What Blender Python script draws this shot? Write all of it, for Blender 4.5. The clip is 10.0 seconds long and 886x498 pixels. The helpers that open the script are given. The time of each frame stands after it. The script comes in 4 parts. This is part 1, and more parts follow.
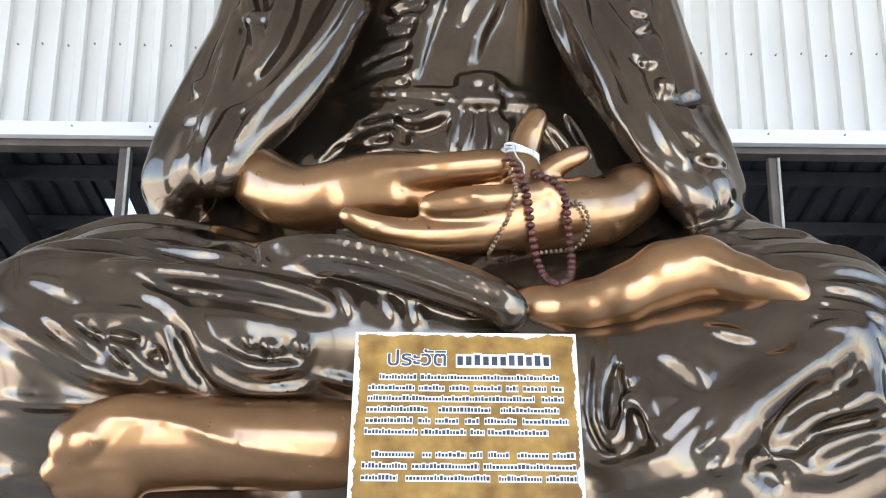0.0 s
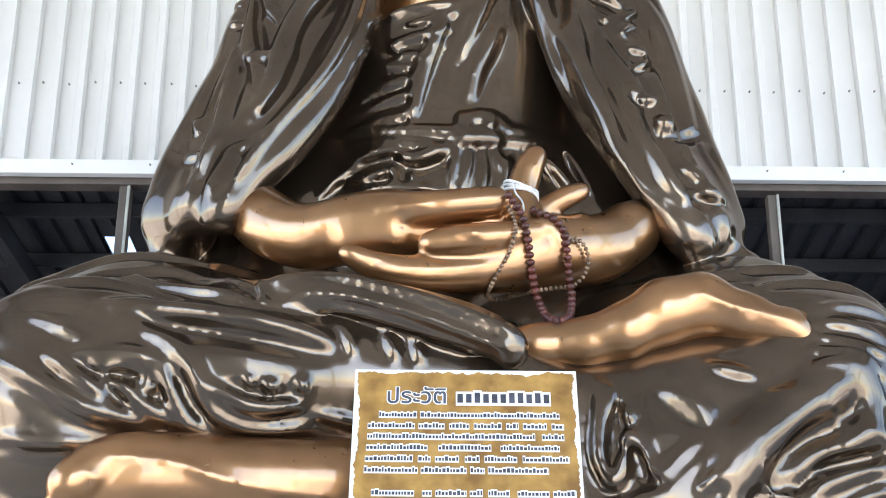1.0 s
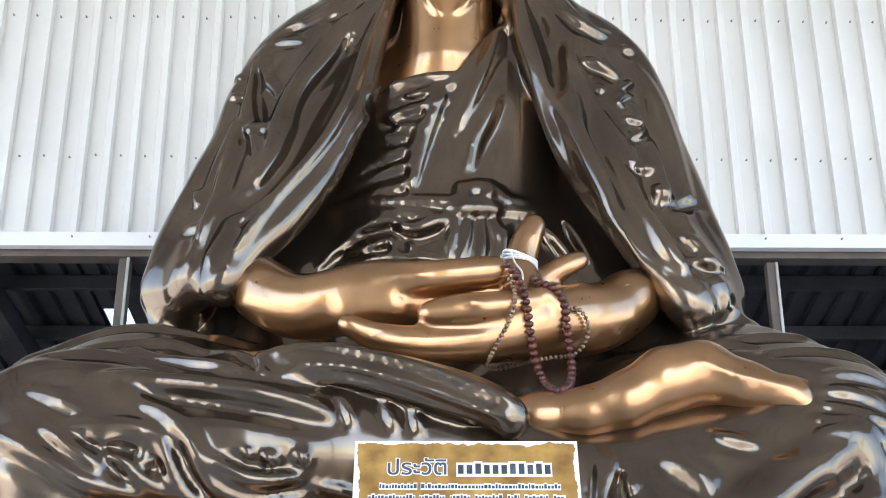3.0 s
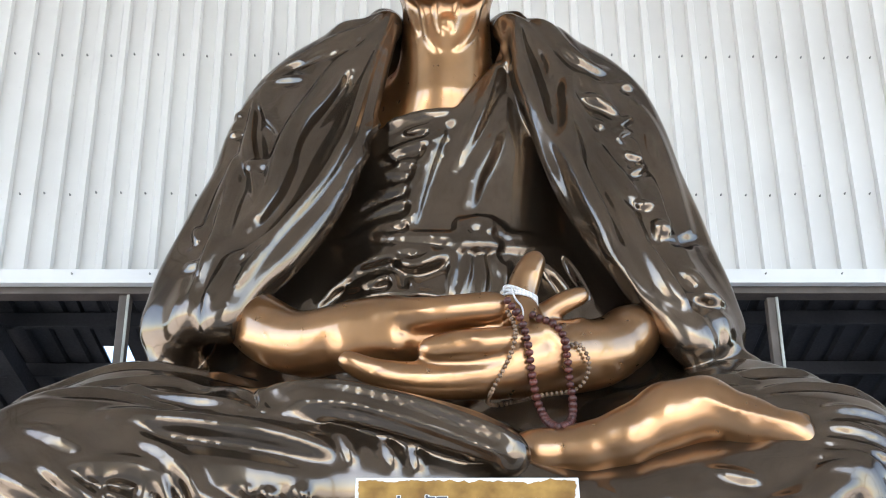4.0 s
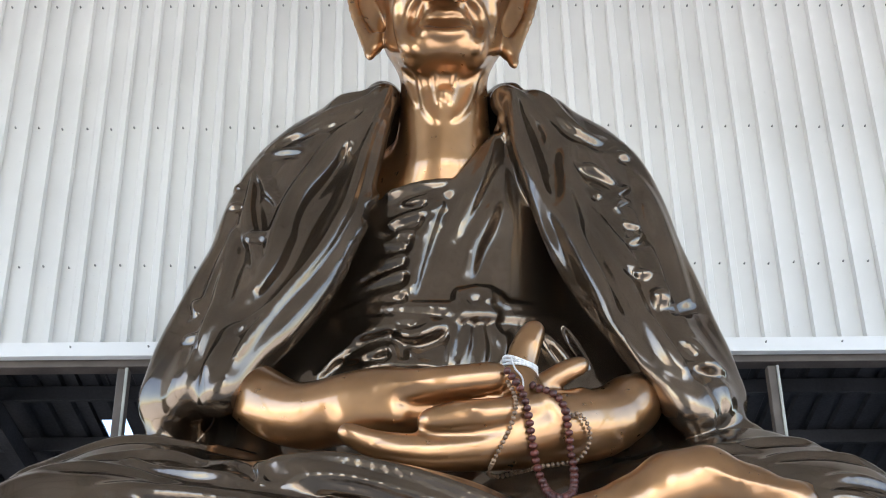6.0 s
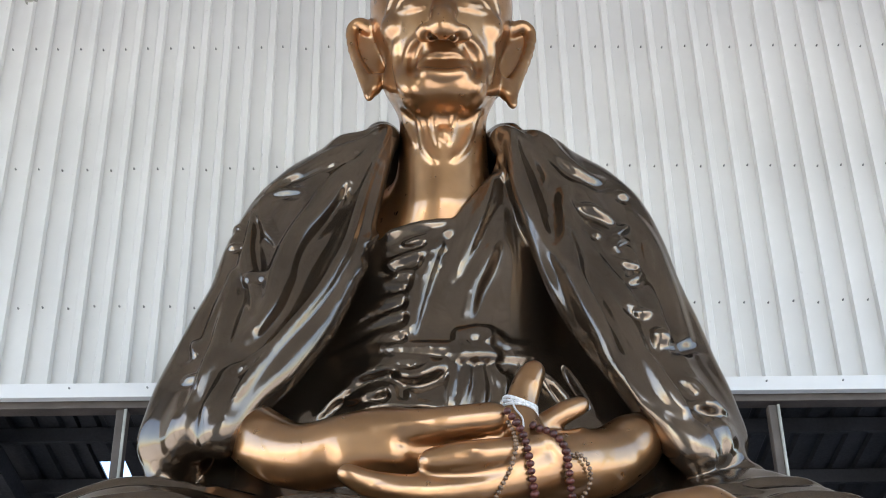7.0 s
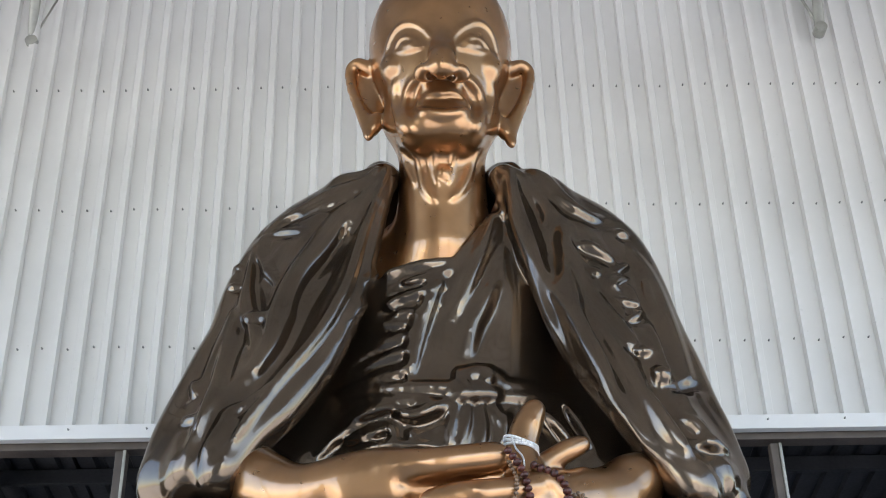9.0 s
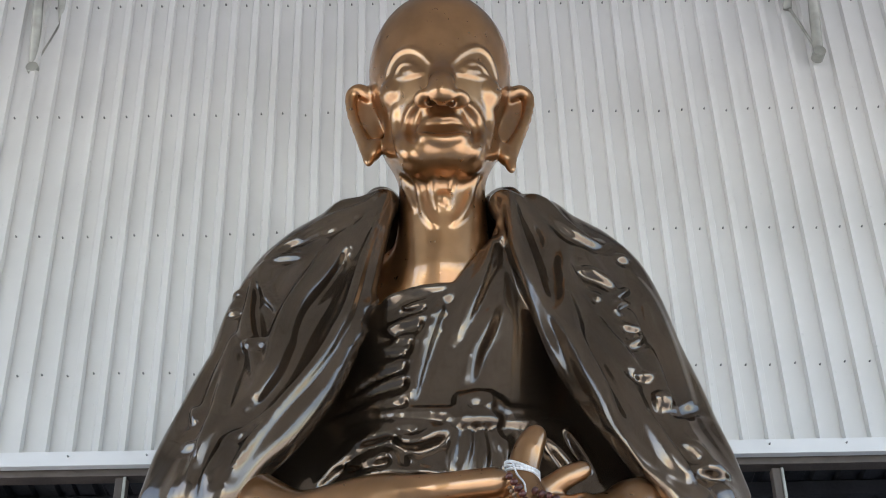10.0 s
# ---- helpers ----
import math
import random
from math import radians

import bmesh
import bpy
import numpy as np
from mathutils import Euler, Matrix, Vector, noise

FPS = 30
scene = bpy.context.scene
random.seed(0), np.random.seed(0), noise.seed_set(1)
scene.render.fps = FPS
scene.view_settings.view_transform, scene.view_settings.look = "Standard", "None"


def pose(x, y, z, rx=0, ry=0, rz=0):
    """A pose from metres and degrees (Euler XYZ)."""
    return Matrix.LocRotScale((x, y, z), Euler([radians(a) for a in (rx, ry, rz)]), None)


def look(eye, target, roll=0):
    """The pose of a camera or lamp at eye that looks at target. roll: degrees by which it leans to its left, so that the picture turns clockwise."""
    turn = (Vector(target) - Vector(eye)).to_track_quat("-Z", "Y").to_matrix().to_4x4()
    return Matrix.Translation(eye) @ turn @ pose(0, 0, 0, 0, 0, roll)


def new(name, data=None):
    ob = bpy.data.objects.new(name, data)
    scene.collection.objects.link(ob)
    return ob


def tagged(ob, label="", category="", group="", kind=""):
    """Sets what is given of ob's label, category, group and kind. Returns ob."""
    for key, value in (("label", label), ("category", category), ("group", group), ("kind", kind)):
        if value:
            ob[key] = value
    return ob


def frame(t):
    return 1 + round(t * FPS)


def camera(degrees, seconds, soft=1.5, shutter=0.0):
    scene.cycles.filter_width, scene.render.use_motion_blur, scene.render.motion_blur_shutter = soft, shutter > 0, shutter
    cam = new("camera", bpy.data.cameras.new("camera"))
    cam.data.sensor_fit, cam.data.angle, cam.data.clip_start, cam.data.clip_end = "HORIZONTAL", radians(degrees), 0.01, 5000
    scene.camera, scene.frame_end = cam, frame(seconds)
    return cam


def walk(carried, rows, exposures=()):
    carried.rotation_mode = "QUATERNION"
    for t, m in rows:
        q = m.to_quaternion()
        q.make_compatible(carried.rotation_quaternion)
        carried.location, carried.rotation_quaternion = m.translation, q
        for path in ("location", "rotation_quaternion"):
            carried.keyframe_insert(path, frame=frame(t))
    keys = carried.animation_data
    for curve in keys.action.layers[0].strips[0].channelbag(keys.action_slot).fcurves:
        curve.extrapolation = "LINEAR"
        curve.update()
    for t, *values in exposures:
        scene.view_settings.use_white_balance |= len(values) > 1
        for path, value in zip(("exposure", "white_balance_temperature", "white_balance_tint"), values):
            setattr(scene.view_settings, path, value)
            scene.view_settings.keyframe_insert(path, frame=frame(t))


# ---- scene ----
# ---- camera: a slow tilt from a fixed stand ----
EYE = (0.0, 0.0, 1.6)
cam = camera(37.19, 10.0, soft=1.0)
ROWS = [  # seconds, yaw, pitch, roll in degrees
    (0.0, 0.073, 18.389, 0.545),
    (0.5, 0.104, 19.159, 0.508),
    (1.0, 0.075, 20.010, 0.447),
    (1.5, 0.050, 20.791, 0.317),
    (2.0, 0.059, 21.603, 0.267),
    (2.5, 0.061, 22.285, 0.191),
    (4.0, 0.058, 24.616, -0.154),
    (4.5, 0.069, 25.263, -0.167),
    (5.0, 0.045, 25.979, -0.305),
    (5.5, 0.036, 26.685, -0.448),
    (6.0, -0.012, 27.678, -0.604),
    (7.5, -0.071, 30.015, -0.889),
    (8.0, -0.090, 30.414, -0.995),
    (8.5, -0.108, 30.675, -1.020),
    (9.0, -0.111, 31.113, -1.070),
    (9.5, -0.116, 31.588, -1.146),
    (10.0, -0.123, 32.210, -1.238),
]


def aim(yaw, pitch, roll):
    y, p = radians(yaw), radians(pitch)
    way = Vector((-math.sin(y) * math.cos(p), math.cos(y) * math.cos(p), math.sin(p)))
    return look(EYE, Vector(EYE) + way, roll)


walk(cam, [(t, aim(yaw, pitch, roll)) for t, yaw, pitch, roll in ROWS],
     exposures=[(0.0, 2.65), (2.7, 2.6), (5.0, 2.46), (7.5, 2.2), (10.0, 1.97)])

# ---- daylight ----
world = bpy.data.worlds.new("sky")
scene.world = world
world.use_nodes = True
wn = world.node_tree
sky = wn.nodes.new("ShaderNodeTexSky")
sky.sky_type, sky.sun_disc = "NISHITA", False
sky.sun_elevation, sky.sun_rotation = radians(52), radians(200)
wn.links.new(sky.outputs[0], wn.nodes["Background"].inputs[0])
wn.nodes["Background"].inputs[1].default_value = 0.15
sun = new("sun", bpy.data.lights.new("sun", "SUN"))
sun.data.energy, sun.data.angle, sun.data.color = 4.0, radians(0.5), (1.0, 0.97, 0.93)
sun.matrix_world = pose(0, -10, 30, 38, 0, -20)

# ---- materials ----
def material(name, color, rough=0.5, metal=0.0, spread=0.12, scale=6.0, fine=60.0, bump=0.1, coat=0.0, vary=0.08, tint=None, edge=None, cast=0.0):
    """A surface with broad and fine variation of tone, gloss and relief."""
    m = bpy.data.materials.new(name)
    m.use_nodes = True
    nt = m.node_tree
    n, l = nt.nodes, nt.links
    b = n["Principled BSDF"]
    co = n.new("ShaderNodeTexCoord")
    broad, grain = n.new("ShaderNodeTexNoise"), n.new("ShaderNodeTexNoise")
    for node, s, d in ((broad, scale, 4.0), (grain, fine, 3.0)):
        node.inputs["Scale"].default_value, node.inputs["Detail"].default_value = s, d
        l.new(co.outputs["Object"], node.inputs["Vector"])
    mix = n.new("ShaderNodeMix")
    mix.data_type = "RGBA"
    other = tint or [min(1.0, c * (1 + spread * 2.5)) for c in color]
    mix.inputs["A"].default_value = (*[c * (1 - spread) for c in color], 1)
    mix.inputs["B"].default_value = (*other, 1)
    ramp = n.new("ShaderNodeMapRange")
    ramp.inputs["From Min"].default_value, ramp.inputs["From Max"].default_value = 0.35, 0.7
    l.new(broad.outputs["Fac"], ramp.inputs["Value"])
    l.new(ramp.outputs["Result"], mix.inputs["Factor"])
    hue = n.new("ShaderNodeHueSaturation")
    info = n.new("ShaderNodeObjectInfo")
    val = n.new("ShaderNodeMapRange")
    val.inputs["To Min"].default_value, val.inputs["To Max"].default_value = 1 - vary, 1 + vary
    l.new(info.outputs["Random"], val.inputs["Value"])
    l.new(val.outputs["Result"], hue.inputs["Value"])
    l.new(mix.outputs["Result"], hue.inputs["Color"])
    l.new(hue.outputs["Color"], b.inputs["Base Color"])
    rr = n.new("ShaderNodeMapRange")
    rr.inputs["To Min"].default_value, rr.inputs["To Max"].default_value = rough * 0.75, min(1.0, rough * 1.3)
    l.new(grain.outputs["Fac"], rr.inputs["Value"])
    l.new(rr.outputs["Result"], b.inputs["Roughness"])
    b.inputs["Metallic"].default_value = metal
    b.inputs["Coat Weight"].default_value, b.inputs["Coat Roughness"].default_value = coat, 0.05
    bp = n.new("ShaderNodeBump")
    bp.inputs["Strength"].default_value, bp.inputs["Distance"].default_value = bump, 0.01
    l.new(grain.outputs["Fac"], bp.inputs["Height"])
    if edge:
        b.inputs["Specular Tint"].default_value = (*edge, 1)
    if cast:
        swell, under = n.new("ShaderNodeTexNoise"), n.new("ShaderNodeBump")
        swell.inputs["Scale"].default_value, swell.inputs["Detail"].default_value = 7.0, 2.0
        l.new(co.outputs["Object"], swell.inputs["Vector"])
        under.inputs["Strength"].default_value, under.inputs["Distance"].default_value = 1.0, cast
        l.new(swell.outputs["Fac"], under.inputs["Height"])
        l.new(under.outputs["Normal"], bp.inputs["Normal"])
    l.new(bp.outputs["Normal"], b.inputs["Normal"])
    return m


BRONZE = material("bronze skin", (0.40, 0.212, 0.095), 0.30, 0.92, 0.16, 3.0, 25.0, 0.02, 1.0, 0.0, edge=(0.6, 0.42, 0.28))
ROBE = material("dark lacquered bronze", (0.138, 0.102, 0.072), 0.2, 0.9, 0.2, 2.5, 22.0, 0.015, 0.6, 0.0, edge=(0.3, 0.26, 0.22))
SHEET = material("white painted sheet metal", (0.62, 0.614, 0.597), 0.3, 0.0, 0.03, 1.2, 30.0, 0.03, 0.0, 0.02)
FLASH = material("white flashing", (0.68, 0.68, 0.68), 0.35, 0.0, 0.03, 2.0, 40.0, 0.03)
SCREW = material("grey steel screw", (0.24, 0.24, 0.24), 0.5, 0.4)
STEEL = material("grey painted steel", (0.085, 0.068, 0.058), 0.5, 0.0, 0.15, 5.0, 50.0, 0.08)
TUBE = material("galvanised steel tube", (0.3, 0.3, 0.27), 0.42, 0.3, 0.15, 6.0, 60.0, 0.08)
# near-black: the darkness of the bay behind the gap is put into the colour
BLACK = material("near-black sheet metal", (0.016, 0.016, 0.019), 0.65, 0.0, 0.3, 2.0, 40.0, 0.1)
CONCRETE = material("concrete", (0.36, 0.35, 0.33), 0.75, 0.0, 0.12, 1.5, 40.0, 0.2)
CEIL = material("grey sheet metal", (0.36, 0.36, 0.355), 0.45, 0.0, 0.06, 1.0, 30.0, 0.05)
GROUND = material("pale sandy ground", (0.36, 0.35, 0.335), 0.9, 0.0, 0.15, 0.4, 20.0, 0.3)
PLASTER = material("painted plaster", (0.62, 0.58, 0.52), 0.6, 0.0, 0.08, 2.0, 50.0, 0.1)


# ---- building with meshes ----
def mesh_of(name, bm, mat, smooth=False):
    me = bpy.data.meshes.new(name)
    bm.normal_update()
    bm.to_mesh(me)
    bm.free()
    me.materials.append(mat)
    if smooth:
        me.polygons.foreach_set("use_smooth", [True] * len(me.polygons))
    return me


def part(name, bm, mat, parent=None, label="", smooth=False):
    ob = new(name, mesh_of(name, bm, mat, smooth))
    ob.parent = parent
    return tagged(ob, label)


def box(bm, lo, hi, bevel=0.0):
    m = Matrix.Translation([(a + b) / 2 for a, b in zip(lo, hi)]) @ Matrix.Diagonal([b - a for a, b in zip(lo, hi)] + [1])
    made = bmesh.ops.create_cube(bm, size=1, matrix=m)
    if bevel:
        edges = {e for v in made["verts"] for e in v.link_edges}
        bmesh.ops.bevel(bm, geom=list(edges), offset=bevel, segments=2, affect="EDGES", profile=0.5)
    return bm


def rod(bm, a, b, r, n=12, r2=None):
    a, b = Vector(a), Vector(b)
    m = Matrix.Translation((a + b) / 2) @ (b - a).to_track_quat("Z", "Y").to_matrix().to_4x4()
    bmesh.ops.create_cone(bm, cap_ends=True, segments=n, radius1=r, radius2=r if r2 is None else r2, depth=(b - a).length, matrix=m)
    return bm


def corrugated(bm, xs, z0, z1, y, facing, pitch, rib, depth):
    """Ribbed sheet: flat pans between raised trapezoid ribs, with a thickness."""
    cols = []
    x = xs[0]
    while x < xs[1]:
        cols += [(x, 0), (x + pitch - rib, 0), (x + pitch - rib * 0.82, 1), (x + pitch - rib * 0.18, 1)]
        x += pitch
    cols.append((x, 0))
    rows = []
    for back in (0, 1):
        for z in (z0, z1):
            rows.append([bm.verts.new((cx, y + facing * (d * depth - back * 0.004), z)) for cx, d in cols])
    for i in range(len(cols) - 1):
        bm.faces.new((rows[0][i], rows[0][i + 1], rows[1][i + 1], rows[1][i]))
        bm.faces.new((rows[2][i + 1], rows[2][i], rows[3][i], rows[3][i + 1]))
        bm.faces.new((rows[0][i + 1], rows[0][i], rows[2][i], rows[2][i + 1]))
    return bm


# ---- the hall ----
def setting(name, bm, mat, label, category, smooth=False):
    return tagged(part(name, bm, mat, None, label, smooth), category=category, kind="structure")


WALL_Y, PITCH, WALL_Z, ROOF_Z = 8.2, 0.1745, 5.185, 10.4
SCREW_X = -1.7205
WALL_TURN = Matrix.Translation((0, WALL_Y, WALL_Z)) @ Euler((0, radians(-0.35), radians(1.2))).to_matrix().to_4x4() @ Matrix.Translation((0, -WALL_Y, -WALL_Z))
setting("ground", box(bmesh.new(), (-900, -900, -0.3), (900, 900, -0.02)), GROUND, "pale sandy open ground round the hall", "ground")
setting("floor", box(bmesh.new(), (-9, -8.2, -0.1), (9, 9, 0.0), 0.01), CONCRETE, "smooth grey concrete floor of the open hall", "floor")

wall = setting("wall_north", corrugated(bmesh.new(), (SCREW_X - 42.3 * PITCH, 9.0), WALL_Z, ROOF_Z, WALL_Y, -1, PITCH, 0.07, 0.04), SHEET,
               "white ribbed sheet metal wall above an open gap", "wall")
wall.matrix_basis = WALL_TURN

# ---- the statue: one cast body, modelled as a solid and skinned ----
class Clay:
    """A block of clay on a grid: forms are pressed on, blended and cut away, then the surface is taken off."""

    def __init__(self, lo, hi, step):
        self.lo, self.step = np.array(lo, float), step
        n = [int((b - a) / step) + 1 for a, b in zip(lo, hi)]
        self.axes = [a + step * np.arange(c) for a, c in zip(lo, n)]
        self.f = np.full(n, 0.4, np.float32)

    def block(self, lo, hi):
        cut, size = [], self.f.shape
        for i in range(3):
            a = int(np.clip((lo[i] - self.lo[i]) / self.step, 0, size[i]))
            b = int(np.clip((hi[i] - self.lo[i]) / self.step + 2, 0, size[i]))
            cut.append(slice(a, b))
        grid = np.meshgrid(*[ax[c].astype(np.float32) for ax, c in zip(self.axes, cut)], indexing="ij", sparse=True)
        return tuple(cut), grid

    def put(self, cut, d, k, carve=False):
        old = self.f[cut]
        if carve:
            d = -d
            h = np.maximum(k - np.abs(old - d), 0) / k
            self.f[cut] = np.maximum(old, d) + h * h * k / 4
        else:
            h = np.maximum(k - np.abs(old - d), 0) / k
            self.f[cut] = np.minimum(old, d) - h * h * k / 4

    def limb(self, points, k=0.05, carve=False, flat=(1, 1, 1)):
        """A tapered limb through points (x, y, z, radius)."""
        for a, b in zip(points, points[1:]):
            pa, pb, ra, rb = np.array(a[:3]), np.array(b[:3]), a[3], b[3]
            m = max(ra, rb) + k + 3 * self.step
            cut, (x, y, z) = self.block(np.minimum(pa, pb) - m, np.maximum(pa, pb) + m)
            if min(self.f[cut].shape) == 0:
                continue
            ab = pb - pa
            q = max(float(ab @ ab), 1e-9)
            t = np.clip(((x - pa[0]) * ab[0] + (y - pa[1]) * ab[1] + (z - pa[2]) * ab[2]) / q, 0, 1)
            d = np.sqrt(((x - pa[0] - t * ab[0]) * flat[0]) ** 2 + ((y - pa[1] - t * ab[1]) * flat[1]) ** 2 + ((z - pa[2] - t * ab[2]) * flat[2]) ** 2)
            self.put(cut, d - (ra + (rb - ra) * t), k, carve)

    def egg(self, c, r, k=0.05, carve=False, lean=0.0, roll=0.0, below=None):
        """An ellipsoid; lean turns it about x, roll about y; below keeps only what a function of x, y, z calls negative."""
        m = max(r) + k + 3 * self.step
        cut, (x, y, z) = self.block([v - m for v in c], [v + m for v in c])
        x, y, z = x - c[0], y - c[1], z - c[2]
        if lean:
            cl, sl = math.cos(radians(lean)), math.sin(radians(lean))
            y, z = cl * y + sl * z, -sl * y + cl * z
        if roll:
            cl, sl = math.cos(radians(roll)), math.sin(radians(roll))
            x, z = cl * x + sl * z, -sl * x + cl * z
        n0 = np.sqrt((x / r[0]) ** 2 + (y / r[1]) ** 2 + (z / r[2]) ** 2)
        n1 = np.sqrt((x / r[0] ** 2) ** 2 + (y / r[1] ** 2) ** 2 + (z / r[2] ** 2) ** 2) + 1e-6
        d = n0 * (n0 - 1) / n1
        if below:
            gx, gy, gz = self.block([v - m for v in c], [v + m for v in c])[1]
            d = np.maximum(d, below(gx, gy, gz))
        self.put(cut, d, k, carve)

    def slab(self, lo, hi, round_by, k=0.05):
        m = k + 3 * self.step
        cut, (x, y, z) = self.block([v - m for v in lo], [v + m for v in hi])
        q = [np.abs(v - (a + b) / 2) - (b - a) / 2 + round_by for v, a, b in zip((x, y, z), lo, hi)]
        d = np.sqrt(sum(np.maximum(v, 0) ** 2 for v in q)) + np.minimum(np.maximum(np.maximum(q[0], q[1]), q[2]), 0) - round_by
        self.put(cut, d, k)

    def at(self, p):
        i = np.clip(np.round((np.asarray(p) - self.lo) / self.step).astype(int), 1, np.array(self.f.shape) - 2)
        f = self.f
        x, y, z = i.T
        g = np.stack([f[x + 1, y, z] - f[x - 1, y, z], f[x, y + 1, z] - f[x, y - 1, z], f[x, y, z + 1] - f[x, y, z - 1]], 1)
        g /= np.linalg.norm(g, axis=1, keepdims=True) + 1e-9
        rest = np.asarray(p) - (self.lo + i * self.step)
        return f[x, y, z] + (g * rest).sum(1), g

    def settle(self, pts):
        """Lays points onto the surface as it stands."""
        p = np.array(pts, float)
        for _ in range(4):
            d, g = self.at(p)
            p -= g * np.clip(d, -0.1, 0.1)[:, None]
        g = self.at(p)[1]
        for _ in range(3):
            if len(p) > 4:
                p[1:-1] = (p[:-2] + 2 * p[1:-1] + p[2:]) / 4
                g[1:-1] = (g[:-2] + 2 * g[1:-1] + g[2:]) / 4
        return p, g / (np.linalg.norm(g, axis=1, keepdims=True) + 1e-9)

    def skin(self):
        f = self.f
        s = f < 0
        n = s[:-1, :-1, :-1].astype(np.int8)
        corners = [(a, b, c) for a in (0, 1) for b in (0, 1) for c in (0, 1)]
        n = sum(s[a:f.shape[0] - 1 + a, b:f.shape[1] - 1 + b, c:f.shape[2] - 1 + c].astype(np.int8) for a, b, c in corners)
        idx = np.argwhere((n > 0) & (n < 8))
        vals = [f[idx[:, 0] + a, idx[:, 1] + b, idx[:, 2] + c] for a, b, c in corners]
        total, count = np.zeros((len(idx), 3)), np.zeros(len(idx))
        for i in range(8):
            for j in range(i + 1, 8):
                ca, cb = np.array(corners[i]), np.array(corners[j])
                if abs(ca - cb).sum() != 1:
                    continue
                m = (vals[i] < 0) != (vals[j] < 0)
                t = np.where(m, vals[i] / np.where(m, vals[i] - vals[j], 1), 0)
                total += np.where(m[:, None], ca + t[:, None] * (cb - ca), 0)
                count += m
        verts = self.lo + self.step * (idx + total / count[:, None])
        ident = np.full([v - 1 for v in f.shape], -1, np.int32)
        ident[tuple(idx.T)] = np.arange(len(idx))
        faces = []
        for ax in range(3):
            u, v = (ax + 1) % 3, (ax + 2) % 3
            a = [slice(None)] * 3
            b = [slice(None)] * 3
            a[ax], b[ax] = slice(0, -1), slice(1, None)
            e = np.argwhere(s[tuple(a)] != s[tuple(b)])
            e = e[(e[:, u] > 0) & (e[:, v] > 0) & (e[:, u] < f.shape[u] - 1) & (e[:, v] < f.shape[v] - 1)]
            inside = s[tuple(e.T)]
            quad = []
            for du, dv in ((-1, -1), (0, -1), (0, 0), (-1, 0)):
                q = e.copy()
                q[:, u] += du
                q[:, v] += dv
                quad.append(ident[tuple(q.T)])
            quad = np.stack(quad, 1)
            faces.append(np.where(inside[:, None], quad, quad[:, ::-1]))
        faces = np.concatenate(faces)
        a = faces.ravel()
        b = np.roll(faces, -1, axis=1).ravel()
        a, b = np.r_[a, b], np.r_[b, a]
        count = np.maximum(np.bincount(a, minlength=len(verts)), 1)
        for part_of in (0.6, 0.6, 0.6, -0.3, 0.6, 0.6, -0.3, 0.5):
            mean = np.stack([np.bincount(a, weights=verts[b, i], minlength=len(verts)) / count for i in range(3)], 1)
            verts = verts + part_of * (mean - verts)
        return verts, faces


def smooth_line(points, n):
    """A Catmull-Rom curve through the points, n steps to a span."""
    p = np.array([points[0], *points, points[-1]], float)
    out = []
    for i in range(1, len(p) - 2):
        for s in range(n):
            t = s / n
            out.append(0.5 * (2 * p[i] + (p[i + 1] - p[i - 1]) * t + (2 * p[i - 1] - 5 * p[i] + 4 * p[i + 1] - p[i + 2]) * t * t
                              + (3 * p[i] - p[i - 1] - 3 * p[i + 1] + p[i + 2]) * t ** 3))
    return np.array(out + [p[-2]])


def mark(clay, points, r, rise=0.6, k=0.04, carve=False):
    """A rounded ridge laid along the surface, or a groove cut into it."""
    line, g = clay.settle(smooth_line(points, 5))
    n = len(line)
    size = [r * (0.35 + 0.65 * math.sin(math.pi * min(1, max(0, (i + 0.4) / (n - 0.2)))) ** 0.7) for i in range(n)]
    sign = 1 if carve else -1
    clay.limb([(*(p + sign * v * s * (1 - rise)), s) for p, v, s in zip(line, g, size)], k, carve)


def fold(clay, points, r, high=1.0, wide=3.0):
    """A tented fold of cloth: a crest with sloping flanks and a shallow furrow on its lower side (high below 0: a furrow alone)."""
    line, g = clay.settle(smooth_line(points, 4))
    n = len(line)
    lift, reach = r * high * 1.45, r * wide * 1.2
    line = line + g * 0.45 * lift
    way = np.gradient(line, axis=0)
    side = np.cross(way, g)
    side /= np.linalg.norm(side, axis=1, keepdims=True) + 1e-9
    side = side * (-1 if side[:, 2].mean() > 0 else 1)
    for path, amount, span in ((line, lift, reach), (line + side * reach * 0.75 - g * 0.45 * lift, -0.4 * lift, reach)):
        if amount < 0 and high < 0 and path is not line:
            continue
        m = span + 2 * clay.step
        cut, (x, y, z) = clay.block(path.min(0) - m, path.max(0) + m)
        shape = clay.f[cut].shape
        if min(shape) == 0:
            continue
        near = np.nonzero(np.abs(clay.f[cut]) < 0.12)
        p = np.stack([v.ravel()[i] for v, i in zip((x, y, z), near)], 1)
        best, t_at = np.full(len(p), 9.0, np.float32), np.zeros(len(p), np.float32)
        for i in range(n - 1):
            ab = path[i + 1] - path[i]
            t = np.clip(((p - path[i]) @ ab) / max(float(ab @ ab), 1e-9), 0, 1)
            d = np.linalg.norm(p - path[i] - t[:, None] * ab, axis=1)
            m = d < best
            best[m], t_at[m] = d[m], ((i + t) / (n - 1))[m]
        ends = np.sin(np.pi * np.clip(t_at * 0.94 + 0.03, 0, 1)) ** 0.6
        q = np.clip(best / (span * (0.55 + 0.45 * ends)), 0, 1)
        rise = (1 - q * q) ** 2
        sub = clay.f[cut]
        sub[near] -= (amount * ends * rise).astype(np.float32)


